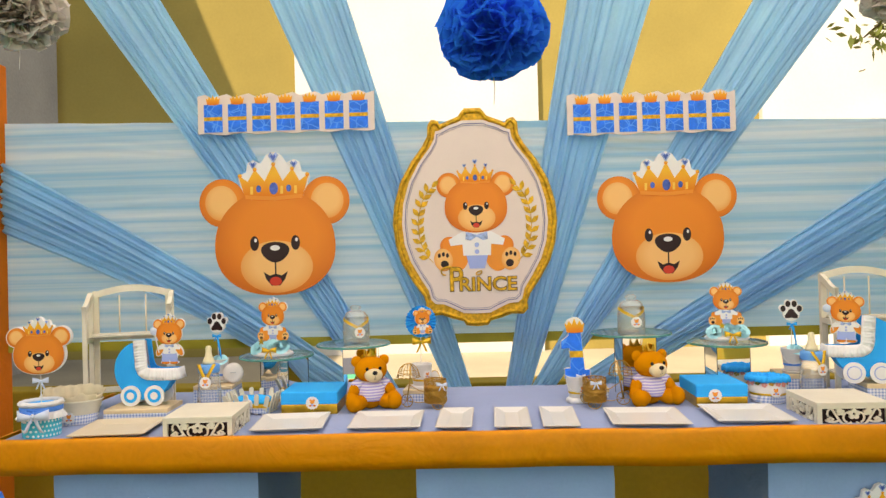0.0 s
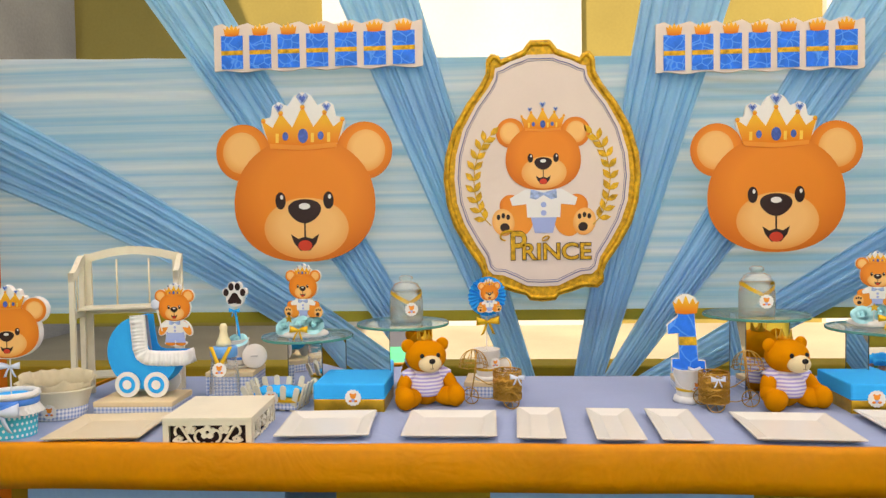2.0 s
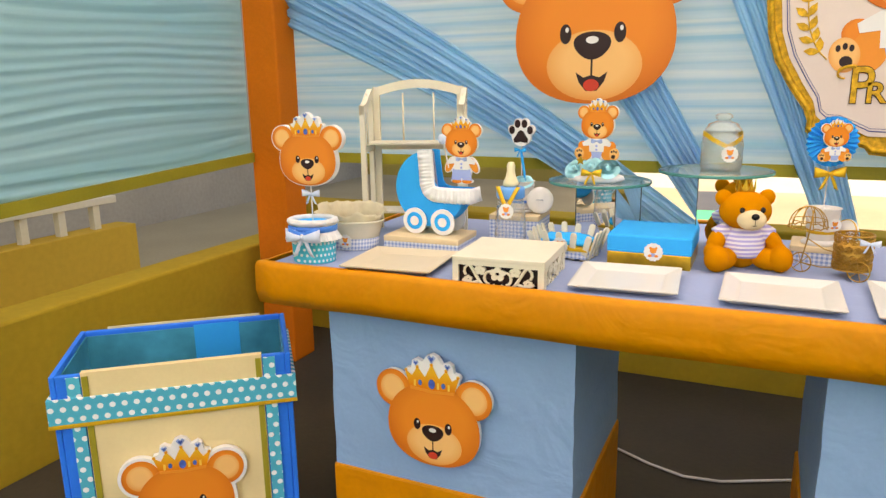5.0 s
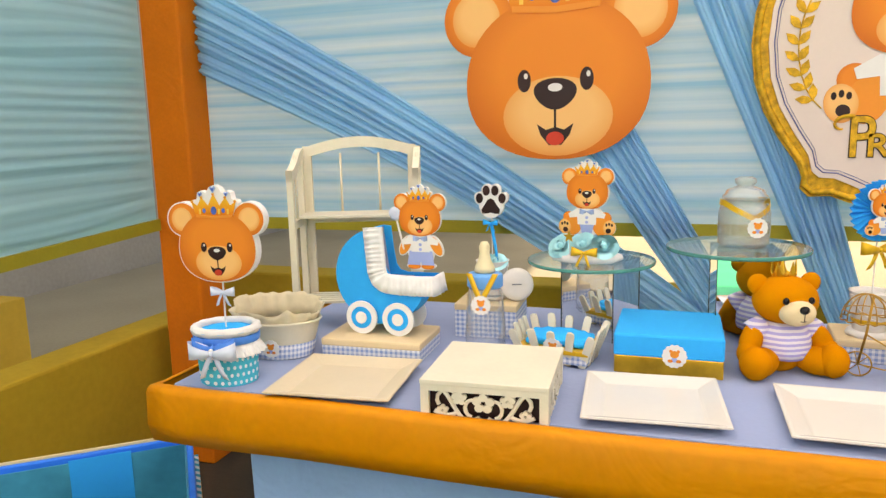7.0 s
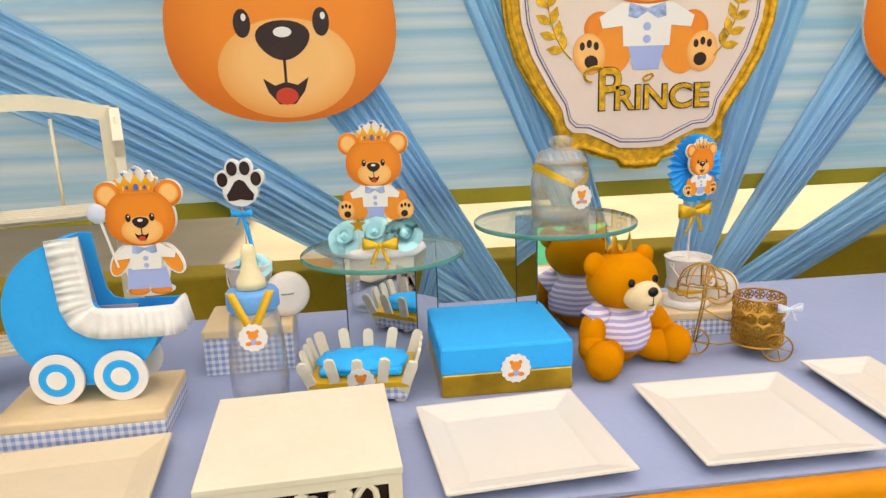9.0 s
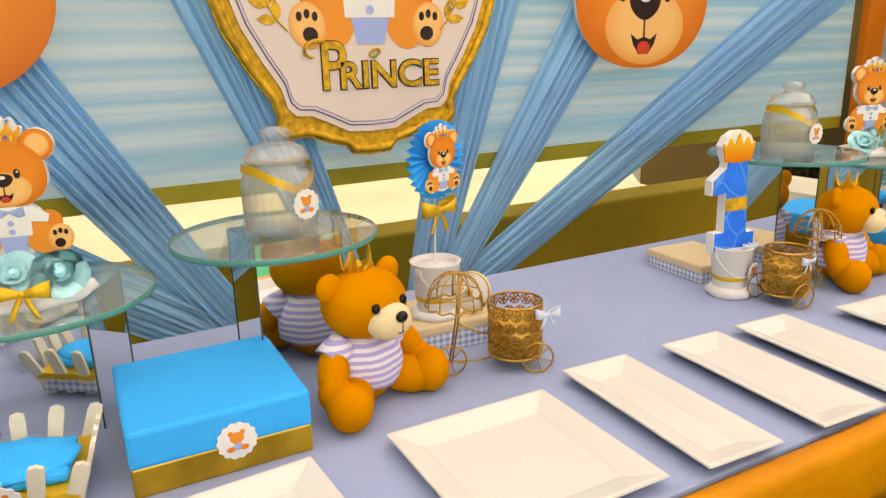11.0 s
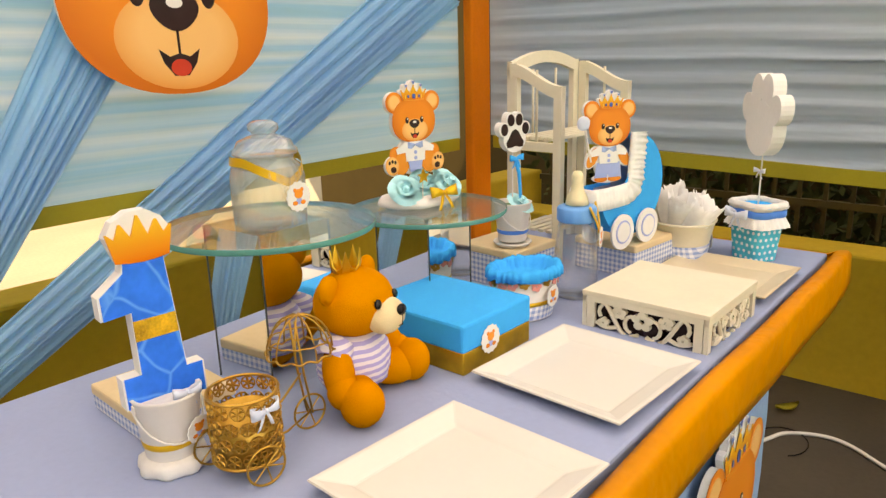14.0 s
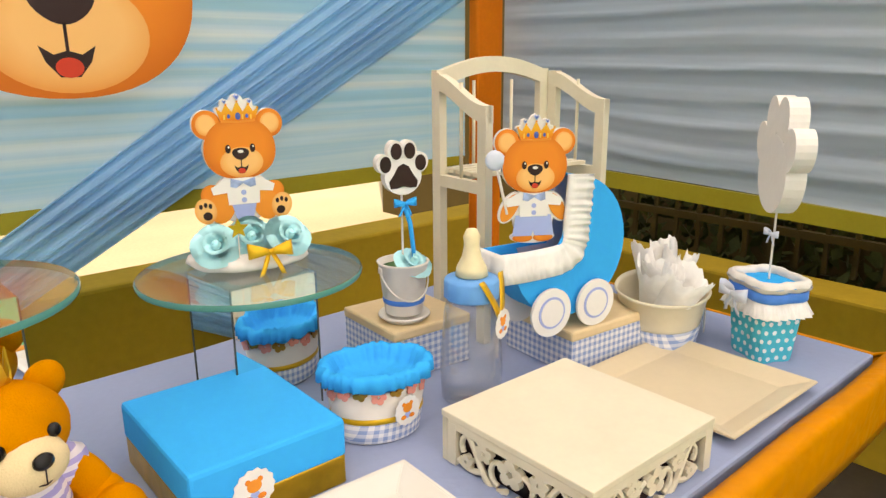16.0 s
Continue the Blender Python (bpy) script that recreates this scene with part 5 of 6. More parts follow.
def screen_shelf(x, y, rz, w, d):
    """A little three-panel cream stand with arched top and a slatted shelf."""
    s = make("folding_stand", pose(x, y, TZ, 0, 0, rz), "cream wooden three-panel stand with arched top and spindles", "display stand", "folding stands")
    H, bw, mid = 0.365, 0.017, 0.225

    def panel(length, m, falling):
        bm = bmesh.new()
        hl, t = length / 2, 0.006
        top0 = lambda q: (H + 0.022 * math.sin(math.pi * q)) if not falling else H - 0.040 * (0.5 - 0.5 * math.cos(math.pi * q))
        part("stile", box(-hl, -hl + bw, -t, t, 0, top0(0.05)), M_CREAM, s, m=m)
        part("stile", box(hl - bw, hl, -t, t, 0, top0(0.95)), M_CREAM, s, m=m)
        n = 16
        vs = []
        for i in range(n + 1):
            q = i / n
            xx = -hl + length * q
            vs.append([bm.verts.new((xx, yy, zz)) for yy, zz in ((-t - 0.0005, top0(q) - 0.022), (t + 0.0005, top0(q) - 0.022), (t + 0.0005, top0(q)), (-t - 0.0005, top0(q)))])
        for a, b in zip(vs, vs[1:]):
            for k in range(4):
                bm.faces.new((a[k], a[(k + 1) % 4], b[(k + 1) % 4], b[k]))
        bm.faces.new(vs[0])
        bm.faces.new(vs[-1][::-1])
        part("middle_rail", box(-hl + bw, hl - bw, -t + 0.0005, t - 0.0005, mid - 0.016, mid), M_CREAM, s, m=m)
        part("top_rail", bm, M_CREAM, s, m=m)
        for k in ((-0.17, 0.17) if not falling else (0.0,)):
            part("spindle", tube([(k * length, 0, mid), (k * length, 0, H - 0.012)], 0.0026, seg=8), M_CREAM, s, smooth=True, m=m)
    panel(w, pose(0, 0, 0), False)
    a = 90
    for sg in (-1, 1):
        ca, sa = math.cos(radians(a)), math.sin(radians(a))
        m = Matrix.Translation((sg * (w / 2 + 0.004 + ca * d / 2), -0.008 - sa * d / 2, 0)) @ pose(0, 0, 0, 0, 0, -sg * a) @ (Matrix.Identity(4) if sg > 0 else pose(0, 0, 0, 0, 0, 180))
        panel(d, m, True)
    for z in (0.055, mid + 0.003):
        for k in range(5):
            part("shelf_slat", box(-w / 2 + 0.004, w / 2 - 0.004, -0.022 - k * 0.018, -0.010 - k * 0.018, z, z + 0.005), M_CREAM, s)
    return s


screen_shelf(-1.185, 2.375, 18, 0.235, 0.115)
screen_shelf(1.158, 2.408, -4, 0.220, 0.115)


# ---- pots, tubs, buckets, toppers ----
def paw_shape(u):
    return [oval(0, -0.25 * u, 0.72 * u, 0.66 * u, 28), oval(-0.70 * u, 0.22 * u, 0.30 * u, 0.36 * u, 20, 18), oval(-0.26 * u, 0.66 * u, 0.30 * u, 0.38 * u, 20), oval(0.26 * u, 0.66 * u, 0.30 * u, 0.38 * u, 20), oval(0.70 * u, 0.22 * u, 0.30 * u, 0.36 * u, 20, -18)]


def paw(parent, u, c, thick, rz, front=True):
    bm = bmesh.new()
    for i, o in enumerate(paw_shape(u)):
        slab(o, -thick / 2 + 0.0002 * i, thick / 2 - 0.0002 * i, bm)
    m = pose(*c, 0, 0, rz)
    p = part("paw_board", bm, M_WHITE, parent, "thick white foam paw", m=m)
    y = -thick / 2
    part("pad", slab([(x * u, z * u) for x, z in ((0, 0.22), (0.2, 0.12), (0.36, -0.15), (0.56, -0.42), (0.5, -0.66), (0.25, -0.66), (0, -0.6), (-0.25, -0.66), (-0.5, -0.66), (-0.56, -0.42), (-0.36, -0.15), (-0.2, 0.12))], y - 0.001, y), M_DARK, p)
    for tx, tz in ((-0.68, 0.22), (-0.26, 0.66), (0.26, 0.66), (0.68, 0.22)):
        part("toe", slab(oval(tx * u, tz * u, 0.215 * u, 0.29 * u, 18), y - 0.001, y), M_DARK, p)
    return p


def dotted_pot(x, y, rz, r0, r1, h, square, topper):
    p = make("topper_pot", pose(x, y, TZ, 0, 0, rz), "turquoise dotted pot with white fleece rim, ribbon bow and topper", "potted topper", "topper pots")
    seg = 40
    pw = (lambda a, i: 0.010 * (math.cos(4 * a) * -0.5) if square else 0.0)
    part("pot", lathe([(r0, 0), (r0 + 0.001, 0.002), (r1, h - 0.02), (r1 - 0.004, h - 0.02), (r1 - 0.004, h - 0.03), (0.0, h - 0.03)], seg, 1, 0.85, wave=pw), M_DOTS, p, smooth=False)
    part("lace", lathe([(r1 + 0.001, h - 0.026), (r1 + 0.010, h - 0.042), (r1 + 0.010, h - 0.0425), (r1 + 0.0005, h - 0.024)], 72, 1, 0.85, wave=lambda a, i: (0.003 * math.sin(24 * a) if i in (1, 2) else 0) + pw(a, i), close=True), M_LACE, p, "white lace edging", True)
    part("ribbon", lathe([(r1 + 0.0015, h - 0.024), (r1 + 0.003, h - 0.022), (r1 + 0.003, h - 0.012), (r1 + 0.0015, h - 0.011)], seg, 1, 0.85, wave=pw, close=True), M_BLUERIB, p, "blue ribbon", True)
    tor = bmesh.new()
    for_ring = [((r1 - 0.002) + 0.0075 * math.cos(b), h - 0.004 + 0.0075 * math.sin(b)) for b in [i * 2 * math.pi / 10 for i in range(11)]]
    lathe(for_ring, 56, 1, 0.85, tor, wave=lambda a, i: pw(a, i) + 0.0015 * math.sin(11 * a + i), close=True)
    part("fleece_rim", tor, M_FELT, p, "white fleece rim", True)
    part("filling", lathe([(0.0, h - 0.004), (r1 * 0.5, h - 0.003), (r1 - 0.006, h - 0.006), (r1 - 0.006, h - 0.012)], 32, 1, 0.85, wave=lambda a, i: 0.001 * math.sin(6 * a)), M_BLUETISSUE, p, "blue foam filling", True)
    if topper == "bear":
        bow(p, (0.004, -r1 * 0.85 - 0.007, h - 0.024), 0.036, M_BLUERIB, "blue ribbon bow", tails=False)
        bow(p, (0.004, -r1 * 0.85 - 0.012, h - 0.030), 0.040, M_SILVERRIB, "silver ribbon bow")
        part("pearl", ball(0.004, 0.003, 0.004, (0.004, -r1 * 0.85 - 0.017, h - 0.026)), M_FELT, p, smooth=True)
        part("stick", tube([(0, 0, h - 0.01), (0, 0, 0.19)], 0.0014, seg=6), M_TIN, p)
        u, nz = 0.0645, 0.973 - TZ
        bd = board_head(p, u, 0, nz, -0.008, 0.008, e=0.03)
        bear_head(bd, u, 0, nz, -0.008)
        bow(p, (0.002, -0.006, nz - 0.064), 0.021, M_SILVERRIB, "pale ribbon bow")
    else:
        bow(p, (0.0, r1 * 0.85 + 0.012, h - 0.018), 0.026, M_SILVERRIB, "blue ribbon bow", m=pose(0, 0, 0, 0, 0, 180))
        part("stick", tube([(0, 0, h - 0.01), (0, 0, 0.20)], 0.0014, seg=6), M_TIN, p)
        paw(p, 0.074, (0.0, 0.0, 1.022 - TZ), 0.024, -21)
        bow(p, (0, 0.004, 0.165), 0.013, M_SILVERRIB, "pale ribbon bow", m=pose(0, 0, 0, 0, 0, 180))
    return p


dotted_pot(-1.240, 1.962, 8, 0.046, 0.051, 0.092, False, "bear")
dotted_pot(1.282, 2.024, 62, 0.034, 0.045, 0.108, True, "paw")


def oval_tub(x, y, rz, doilies):
    t = make("oval_tub", pose(x, y, TZ, 0, 0, rz) @ Matrix.Scale(1.18 if doilies else 1.08, 4), ("cream oval tub filled with rolled paper doilies" if doilies else "cream oval tub lined with ruffled tissue paper"), "tub", "oval tubs")
    part("bowl", lathe([(0.056, 0), (0.058, 0.002), (0.064, 0.028), (0.073, 0.058), (0.077, 0.061), (0.075, 0.064), (0.070, 0.058), (0.060, 0.010), (0.0, 0.010)], 56, 1, 0.72), M_CREAM, t, smooth=True)
    part("gingham_band", lathe([(0.0585, 0.001), (0.0645, 0.026), (0.0655, 0.026), (0.0595, 0.001)], 56, 1, 0.72, close=True), M_GING, t, "blue gingham band", True)
    if doilies:
        rnd = random.Random(8)
        for k in range(6):
            cx = -0.045 + 0.018 * k
            bm = bmesh.new()
            rows = []
            for j in range(5):
                rr = 0.013 + 0.013 * (j / 4) ** 1.3
                rows.append([bm.verts.new((rr * math.cos(a) * 1.1, rr * math.sin(a) * 0.8, 0.075 * j / 4 + 0.006 * math.sin(3 * a + k) * (j / 4) + 0.0022 * math.sin(15 * a) * (j == 4))) for a in [i * 2 * math.pi / 48 for i in range(43)]])
            for a, b in zip(rows, rows[1:]):
                for i in range(42):
                    bm.faces.new((a[i], a[i + 1], b[i + 1], b[i]))
            d = part("doily", bm, M_LACE, t, "rolled white paper doily", True, pose(cx, 0.012 * math.sin(k * 2.1), 0.028, rnd.uniform(-16, 16), -22 + 9 * k, rnd.uniform(0, 90)))
            sol = d.modifiers.new("thick", "SOLIDIFY")
            sol.thickness = 0.0005
    else:
        fr = bmesh.new()
        lathe([(0.066, 0.050), (0.0725, 0.062), (0.077, 0.074), (0.079, 0.081)], 96, 1, 0.72, fr, wave=lambda a, i: (0.0045 * math.sin(17 * a + 2 * math.sin(3 * a)) * i / 3), close=True)
        for v in fr.verts:
            v.co.z += 0.010 * noise.noise(v.co * 45) + (0.010 * (v.co.y > 0) if v.co.z > 0.06 else 0)
        d = part("tissue_ruffle", fr, M_TISSUE, t, "cream ruffled tissue", True)
        sol = d.modifiers.new("thick", "SOLIDIFY")
        sol.thickness = 0.001
        part("tissue_fill", lathe([(0.0, 0.052), (0.03, 0.056), (0.062, 0.052)], 48, 1, 0.72, wave=lambda a, i: 0.003 * math.sin(5 * a)), M_TISSUE, t, "crumpled cream tissue", True)
    sticker(t, 0.010, -0.050, 0.022, 0.0145)
    return t


oval_tub(-1.236, 2.108, 6, False)
oval_tub(1.238, 2.150, 30, True)


def flower_tin(x, y, rz):
    t = make("oval_tin", pose(x, y, TZ, 0, 0, rz), "white oval tin with pink flower edge filled with bright blue crepe", "tin", )
    part("wall", lathe([(0.043, 0), (0.045, 0.002), (0.054, 0.060), (0.052, 0.060), (0.043, 0.006), (0.0, 0.006)], 48, 1, 0.78), M_TIN, t, smooth=True)
    part("gingham_band", lathe([(0.0452, 0.002), (0.0485, 0.024), (0.0495, 0.024), (0.0462, 0.002)], 48, 1, 0.78, close=True), M_GING, t, "blue gingham band", True)
    part("gold_line", lathe([(0.0488, 0.024), (0.0505, 0.026), (0.0505, 0.029), (0.0492, 0.031)], 48, 1, 0.78, close=True), M_GOLDRIB, t, "gold ribbon", True)
    for k in range(18):
        a = 2 * math.pi * k / 18
        c = Vector((0.0545 * math.cos(a), 0.0545 * 0.78 * math.sin(a), 0.060 + 0.003 * math.sin(k * 2.3)))
        bm = bmesh.new()
        for i in range(5):
            b = 2 * math.pi * i / 5
            slab(oval(0.0048 * math.cos(b), 0.0048 * math.sin(b), 0.0036, 0.0036, 10), -0.0006 - 0.0001 * i, 0.0006, bm)
        part("tin_flower", bm, M_PINK if (k * 7) % 5 < 3 else M_WIRE, t, m=Matrix.Translation(c) @ pose(0, 0, 0, 0, 0, math.degrees(a) + 90))
    fr = bmesh.new()
    lathe([(0.0, 0.060), (0.040, 0.061), (0.045, 0.066), (0.051, 0.077), (0.056, 0.081), (0.060, 0.076), (0.0605, 0.064)], 110, 1, 0.78, fr, wave=lambda a, i: 0.0028 * math.sin(27 * a + 3 * math.sin(5 * a)) if i > 1 else 0, close=True)
    for v in fr.verts:
        v.co.z += (0.004 * noise.noise(v.co * 90) if v.co.xy.length > 0.042 else 0.0)
    c = part("crepe", fr, M_BLUETISSUE, t, "bright blue ruffled crepe paper", True)
    sol = c.modifiers.new("thick", "SOLIDIFY")
    sol.thickness = 0.0008
    sticker(t, 0.020, -0.042, 0.038, 0.016, 0, 22)
    return t


flower_tin(0.784, 2.208, -20)


def picket_basket(x, y, rz):
    b = make("picket_basket", pose(x, y, TZ, 0, 0, rz), "white picket basket with gingham base and bright blue filling", "basket")
    w, d = 0.052, 0.036
    part("gingham_base", box(-w - 0.007, w + 0.007, -d - 0.011, d + 0.011, 0.005, 0.022, 0.002), M_GING, b, "blue gingham band")
    part("gold_band", box(-w - 0.010, w + 0.010, -d - 0.014, d + 0.014, 0.022, 0.030, 0.001), M_GOLDRIB, b, "gold ribbon")
    part("filling_base", box(-w, w, -d, d, 0.0305, 0.040, 0.004), M_BLUETISSUE, b, "bright blue filling")
    fill = ball(w + 0.008, d + 0.003, 0.009, (0, 0, 0.040), None, 28, 14)
    for v in fill.verts:
        v.co += v.normal * 0.004 * noise.noise(v.co * 70)
    part("filling", fill, M_BLUETISSUE, b, "bright blue filling", True)

    def picket(m):
        part("picket", slab([(-0.0060, 0.0), (0.0060, 0.0), (0.0068, 0.056), (0.0055, 0.062), (0, 0.064), (-0.0055, 0.062), (-0.0068, 0.056)], -0.002, 0.002), M_CREAM, b, m=m)
    for k in range(5):
        q = -1 + 2 * k / 4
        for sy in (-1, 1):
            picket(pose(q * w * 0.94, sy * (d + 0.005), 0.002 * (k % 2), -sy * 14, q * 19, 0))
    for sx in (-1, 1):
        for k in range(3):
            picket(pose(sx * (w + 0.004), (-0.62 + 0.62 * k) * d, 0.001, sx * 17, 0, 90))
    sticker(b, 0.004, -d - 0.019, 0.034, 0.017, 8)
    return b


picket_basket(-0.738, 2.204, -8)


def bottle(x, y, rz):
    b = make("baby_bottle", pose(x, y, TZ, 0, 0, rz), "clear plastic baby bottle with blue collar and gold ribbon tag", "baby bottle", "baby bottles")
    part("body", lathe([(0.0, 0.0), (0.028, 0.0), (0.034, 0.006), (0.036, 0.04), (0.034, 0.075), (0.031, 0.110), (0.027, 0.124), (0.0255, 0.124), (0.029, 0.108), (0.0325, 0.075), (0.0345, 0.04), (0.0325, 0.008), (0.0, 0.006)], 44), M_PLASTIC, b, smooth=True)
    part("collar", lathe([(0.0, 0.1245), (0.029, 0.1245), (0.031, 0.127), (0.031, 0.145), (0.029, 0.148), (0.018, 0.150), (0.0, 0.150)], 44, wave=lambda a, i: 0.0006 * math.cos(30 * a) if i in (2, 3) else 0), M_CAP, b, "blue screw collar", True)
    part("teat", lathe([(0.0, 0.151), (0.0185, 0.151), (0.017, 0.160), (0.011, 0.172), (0.0085, 0.185), (0.0095, 0.195), (0.006, 0.203), (0.0, 0.204)], 30), M_NIPPLE, b, "cream rubber teat", True)
    for s in (-1, 1):
        bm = bmesh.new()
        vs = []
        for i in range(9):
            t = i / 8
            xx, zz = s * (0.022 * (1 - t) + 0.001), 0.152 - 0.045 * t
            yy = -0.024 - 0.012 * math.sin(1.5 * t)
            vs.append((bm.verts.new((xx - 0.005, yy, zz)), bm.verts.new((xx + 0.005, yy - 0.001, zz))))
        for a, c in zip(vs, vs[1:]):
            bm.faces.new((a[0], a[1], c[1], c[0]))
        r = part("ribbon", bm, M_GOLDRIB, b, "gold satin ribbon", True)
        sol = r.modifiers.new("thick", "SOLIDIFY")
        sol.thickness = 0.0006
    sticker(b, 0.0, -0.0385, 0.100, 0.0165)
    return b


bottle(-0.866, 2.185, 4)
bottle(0.906, 2.190, 18)


def bucket(parent, r0, r1, h, c=(0, 0, 0), saucer=True):
    m = Matrix.Translation(c)
    bk = part("bucket", lathe([(r0, 0), (r0 + 0.001, 0.002), (r1, h - 0.003), (r1 + 0.002, h), (r1 - 0.002, h), (r0, 0.006), (0.0, 0.006)], 40), M_TIN, parent, "white tin bucket", True, m)
    rr = lambda z: r0 + (r1 - r0) * z / h
    part("gold_line", lathe([(rr(h * .2) + 0.0002, h * .2), (rr(h * .22) + 0.0014, h * .22), (rr(h * .3) + 0.0014, h * .30), (rr(h * .32) + 0.0002, h * .32)], 40, close=True), M_GOLDRIB if not saucer else M_BLUERIB, bk, smooth=True)
    part("handle", tube([(r1 * 1.02 * math.cos(a), -r1 * 0.55 * math.sin(a) - r1 * 0.35 * math.sin(a), h * 0.86 - h * 0.55 * math.sin(a)) for a in [i * math.pi / 14 for i in range(15)]], 0.0011, seg=6), M_TIN, bk, smooth=True)
    for s in (-1, 1):
        part("lug", box(s * (r1 - 0.001) - 0.002, s * (r1 - 0.001) + 0.002, -0.005, 0.005, h * 0.80, h * 0.92, 0.001), M_TIN, bk)
    if saucer:
        part("saucer", lathe([(0.0, -0.010), (r0 + 0.002, -0.010), (r0 + 0.010, -0.003), (r0 + 0.009, -0.001), (r0, -0.004), (0.0, -0.004)], 40), M_TIN, bk, "white saucer", True)
    return bk


def paw_bucket(x, y, z, rz):
    p = make("paw_topper", pose(x, y, z, 0, 0, rz), "white tin bucket with aqua rose and paw topper", "potted topper", "paw toppers")
    bucket(p, 0.023, 0.031, 0.066, (0, 0, 0.010))
    part("foam", lathe([(0.0, 0.068), (0.028, 0.068), (0.028, 0.060)], 24), M_GREEN, p, "dark moss filling", True)
    rose(p, (0.008, -0.008, 0.070), 0.022, (32, 10))
    part("stick", tube([(0, 0, 0.06), (0.0, 0, 0.165)], 0.0013, seg=6), M_TIN, p)
    part("ribbon", tube([(0.0, -0.006, 0.150), (0.006, -0.010, 0.125), (0.010, -0.008, 0.098), (0.012, -0.008, 0.075)], lambda t: 0.0035 - 0.001 * t, seg=6), M_BLUECARD, p, "blue ribbon tail", True)
    bow(p, (0, -0.010, 0.150), 0.015, M_BLUECARD, "blue ribbon bow")
    paw(p, 0.0335, (0, 0, 0.190), 0.013, 0)
    return p


paw_bucket(-0.893, 2.342, 0.828, -4)
paw_bucket(0.905, 2.312, 0.828, -14)
lid = make("tin_lid", pose(-0.842, 2.330, 0.828 + 0.032, 78, 0, 12), "round white tin lid leaning beside the bucket", "lid")
part("disc", lathe([(0.0, 0.0), (0.030, 0.0), (0.032, 0.003), (0.030, 0.006), (0.020, 0.0075), (0.0, 0.009)], 36), M_TIN, lid, smooth=True)
part("ring_handle", tube([(0.008 * math.cos(a), 0.0, 0.011 + 0.006 * math.sin(a)) for a in [i * math.pi / 8 for i in range(9)]], 0.0012, seg=6), M_METAL, lid, smooth=True)


def rosette_bucket(x, y, z, rz):
    p = make("rosette_topper", pose(x, y, z, 0, 0, rz), "white tin bucket with blue paper rosette, printed bear and gold bow", "potted topper")
    part("felt_ring", lathe([(0.0, 0.0), (0.034, 0.0), (0.036, 0.005), (0.030, 0.010), (0.0, 0.010)], 30, wave=lambda a, i: 0.0015 * math.sin(7 * a)), M_FELT, p, "white felt base", True)
    bucket(p, 0.025, 0.033, 0.066, (0, 0, 0.010), False)
    part("filling", lathe([(0.0, 0.070), (0.030, 0.069), (0.030, 0.062)], 24), M_FELT, p, "white foam filling", True)
    sticker(p, 0.010, -0.034, 0.045, 0.013, 6)
    part("stick", tube([(0, 0, 0.066), (0.002, 0, 0.185)], 0.0013, seg=6), M_TIN, p)
    bm = bmesh.new()
    n = 56
    c = bm.verts.new((0.002, 0.0, 0.210))
    ring = [bm.verts.new((0.002 + 0.050 * math.cos(2 * math.pi * i / n), -0.004 + (0.0055 if i % 2 else -0.0055), 0.210 + 0.050 * math.sin(2 * math.pi * i / n))) for i in range(n)]
    for i in range(n):
        bm.faces.new((c, ring[i], ring[(i + 1) % n]))
    r = part("rosette", bm, M_BLUECARD, p, "pleated bright blue paper rosette")
    sol = r.modifiers.new("thick", "SOLIDIFY")
    sol.thickness = 0.0008
    bd = board_head(p, 0.0235, 0.004, 0.217, -0.014, -0.011, e=0.04)
    bear_head(bd, 0.0235, 0.004, 0.217, -0.014, 0.0004)
    bb = board_body(p, 0.0235, 0.004, 0.217, -0.0142, -0.0105)
    bear_body(bb, 0.0235, 0.004, 0.217, -0.0136, True, 0.0004)
    bow(p, (0.002, -0.006, 0.146), 0.031, M_GOLDRIB, "gold satin bow")
    return p


rosette_bucket(-0.242, 2.335, 0.800, 20)


def tin_side_lid(x, y, z):
    l = make("tin_lid", pose(x, y, z, 76, 0, -50), "round white tin lid with gold trim leaning on the bucket", "lid")
    part("disc", lathe([(0.0, 0.0), (0.026, 0.0), (0.028, 0.003), (0.026, 0.006), (0.015, 0.0075), (0.0, 0.009)], 36), M_TIN, l, smooth=True)
    part("gold_trim", tube([(0.0262 * math.cos(a), 0.0262 * math.sin(a), 0.0062) for a in [i * math.pi / 14 for i in range(28)]], 0.0012, seg=5, closed=True), M_GOLDRIB, l, smooth=True)
    part("bead", ball(0.005, 0.004, 0.003, (0, 0, 0.010)), M_GOLDRIB, l, smooth=True)
    return l


tin_side_lid(-0.196, 2.318, 0.829)


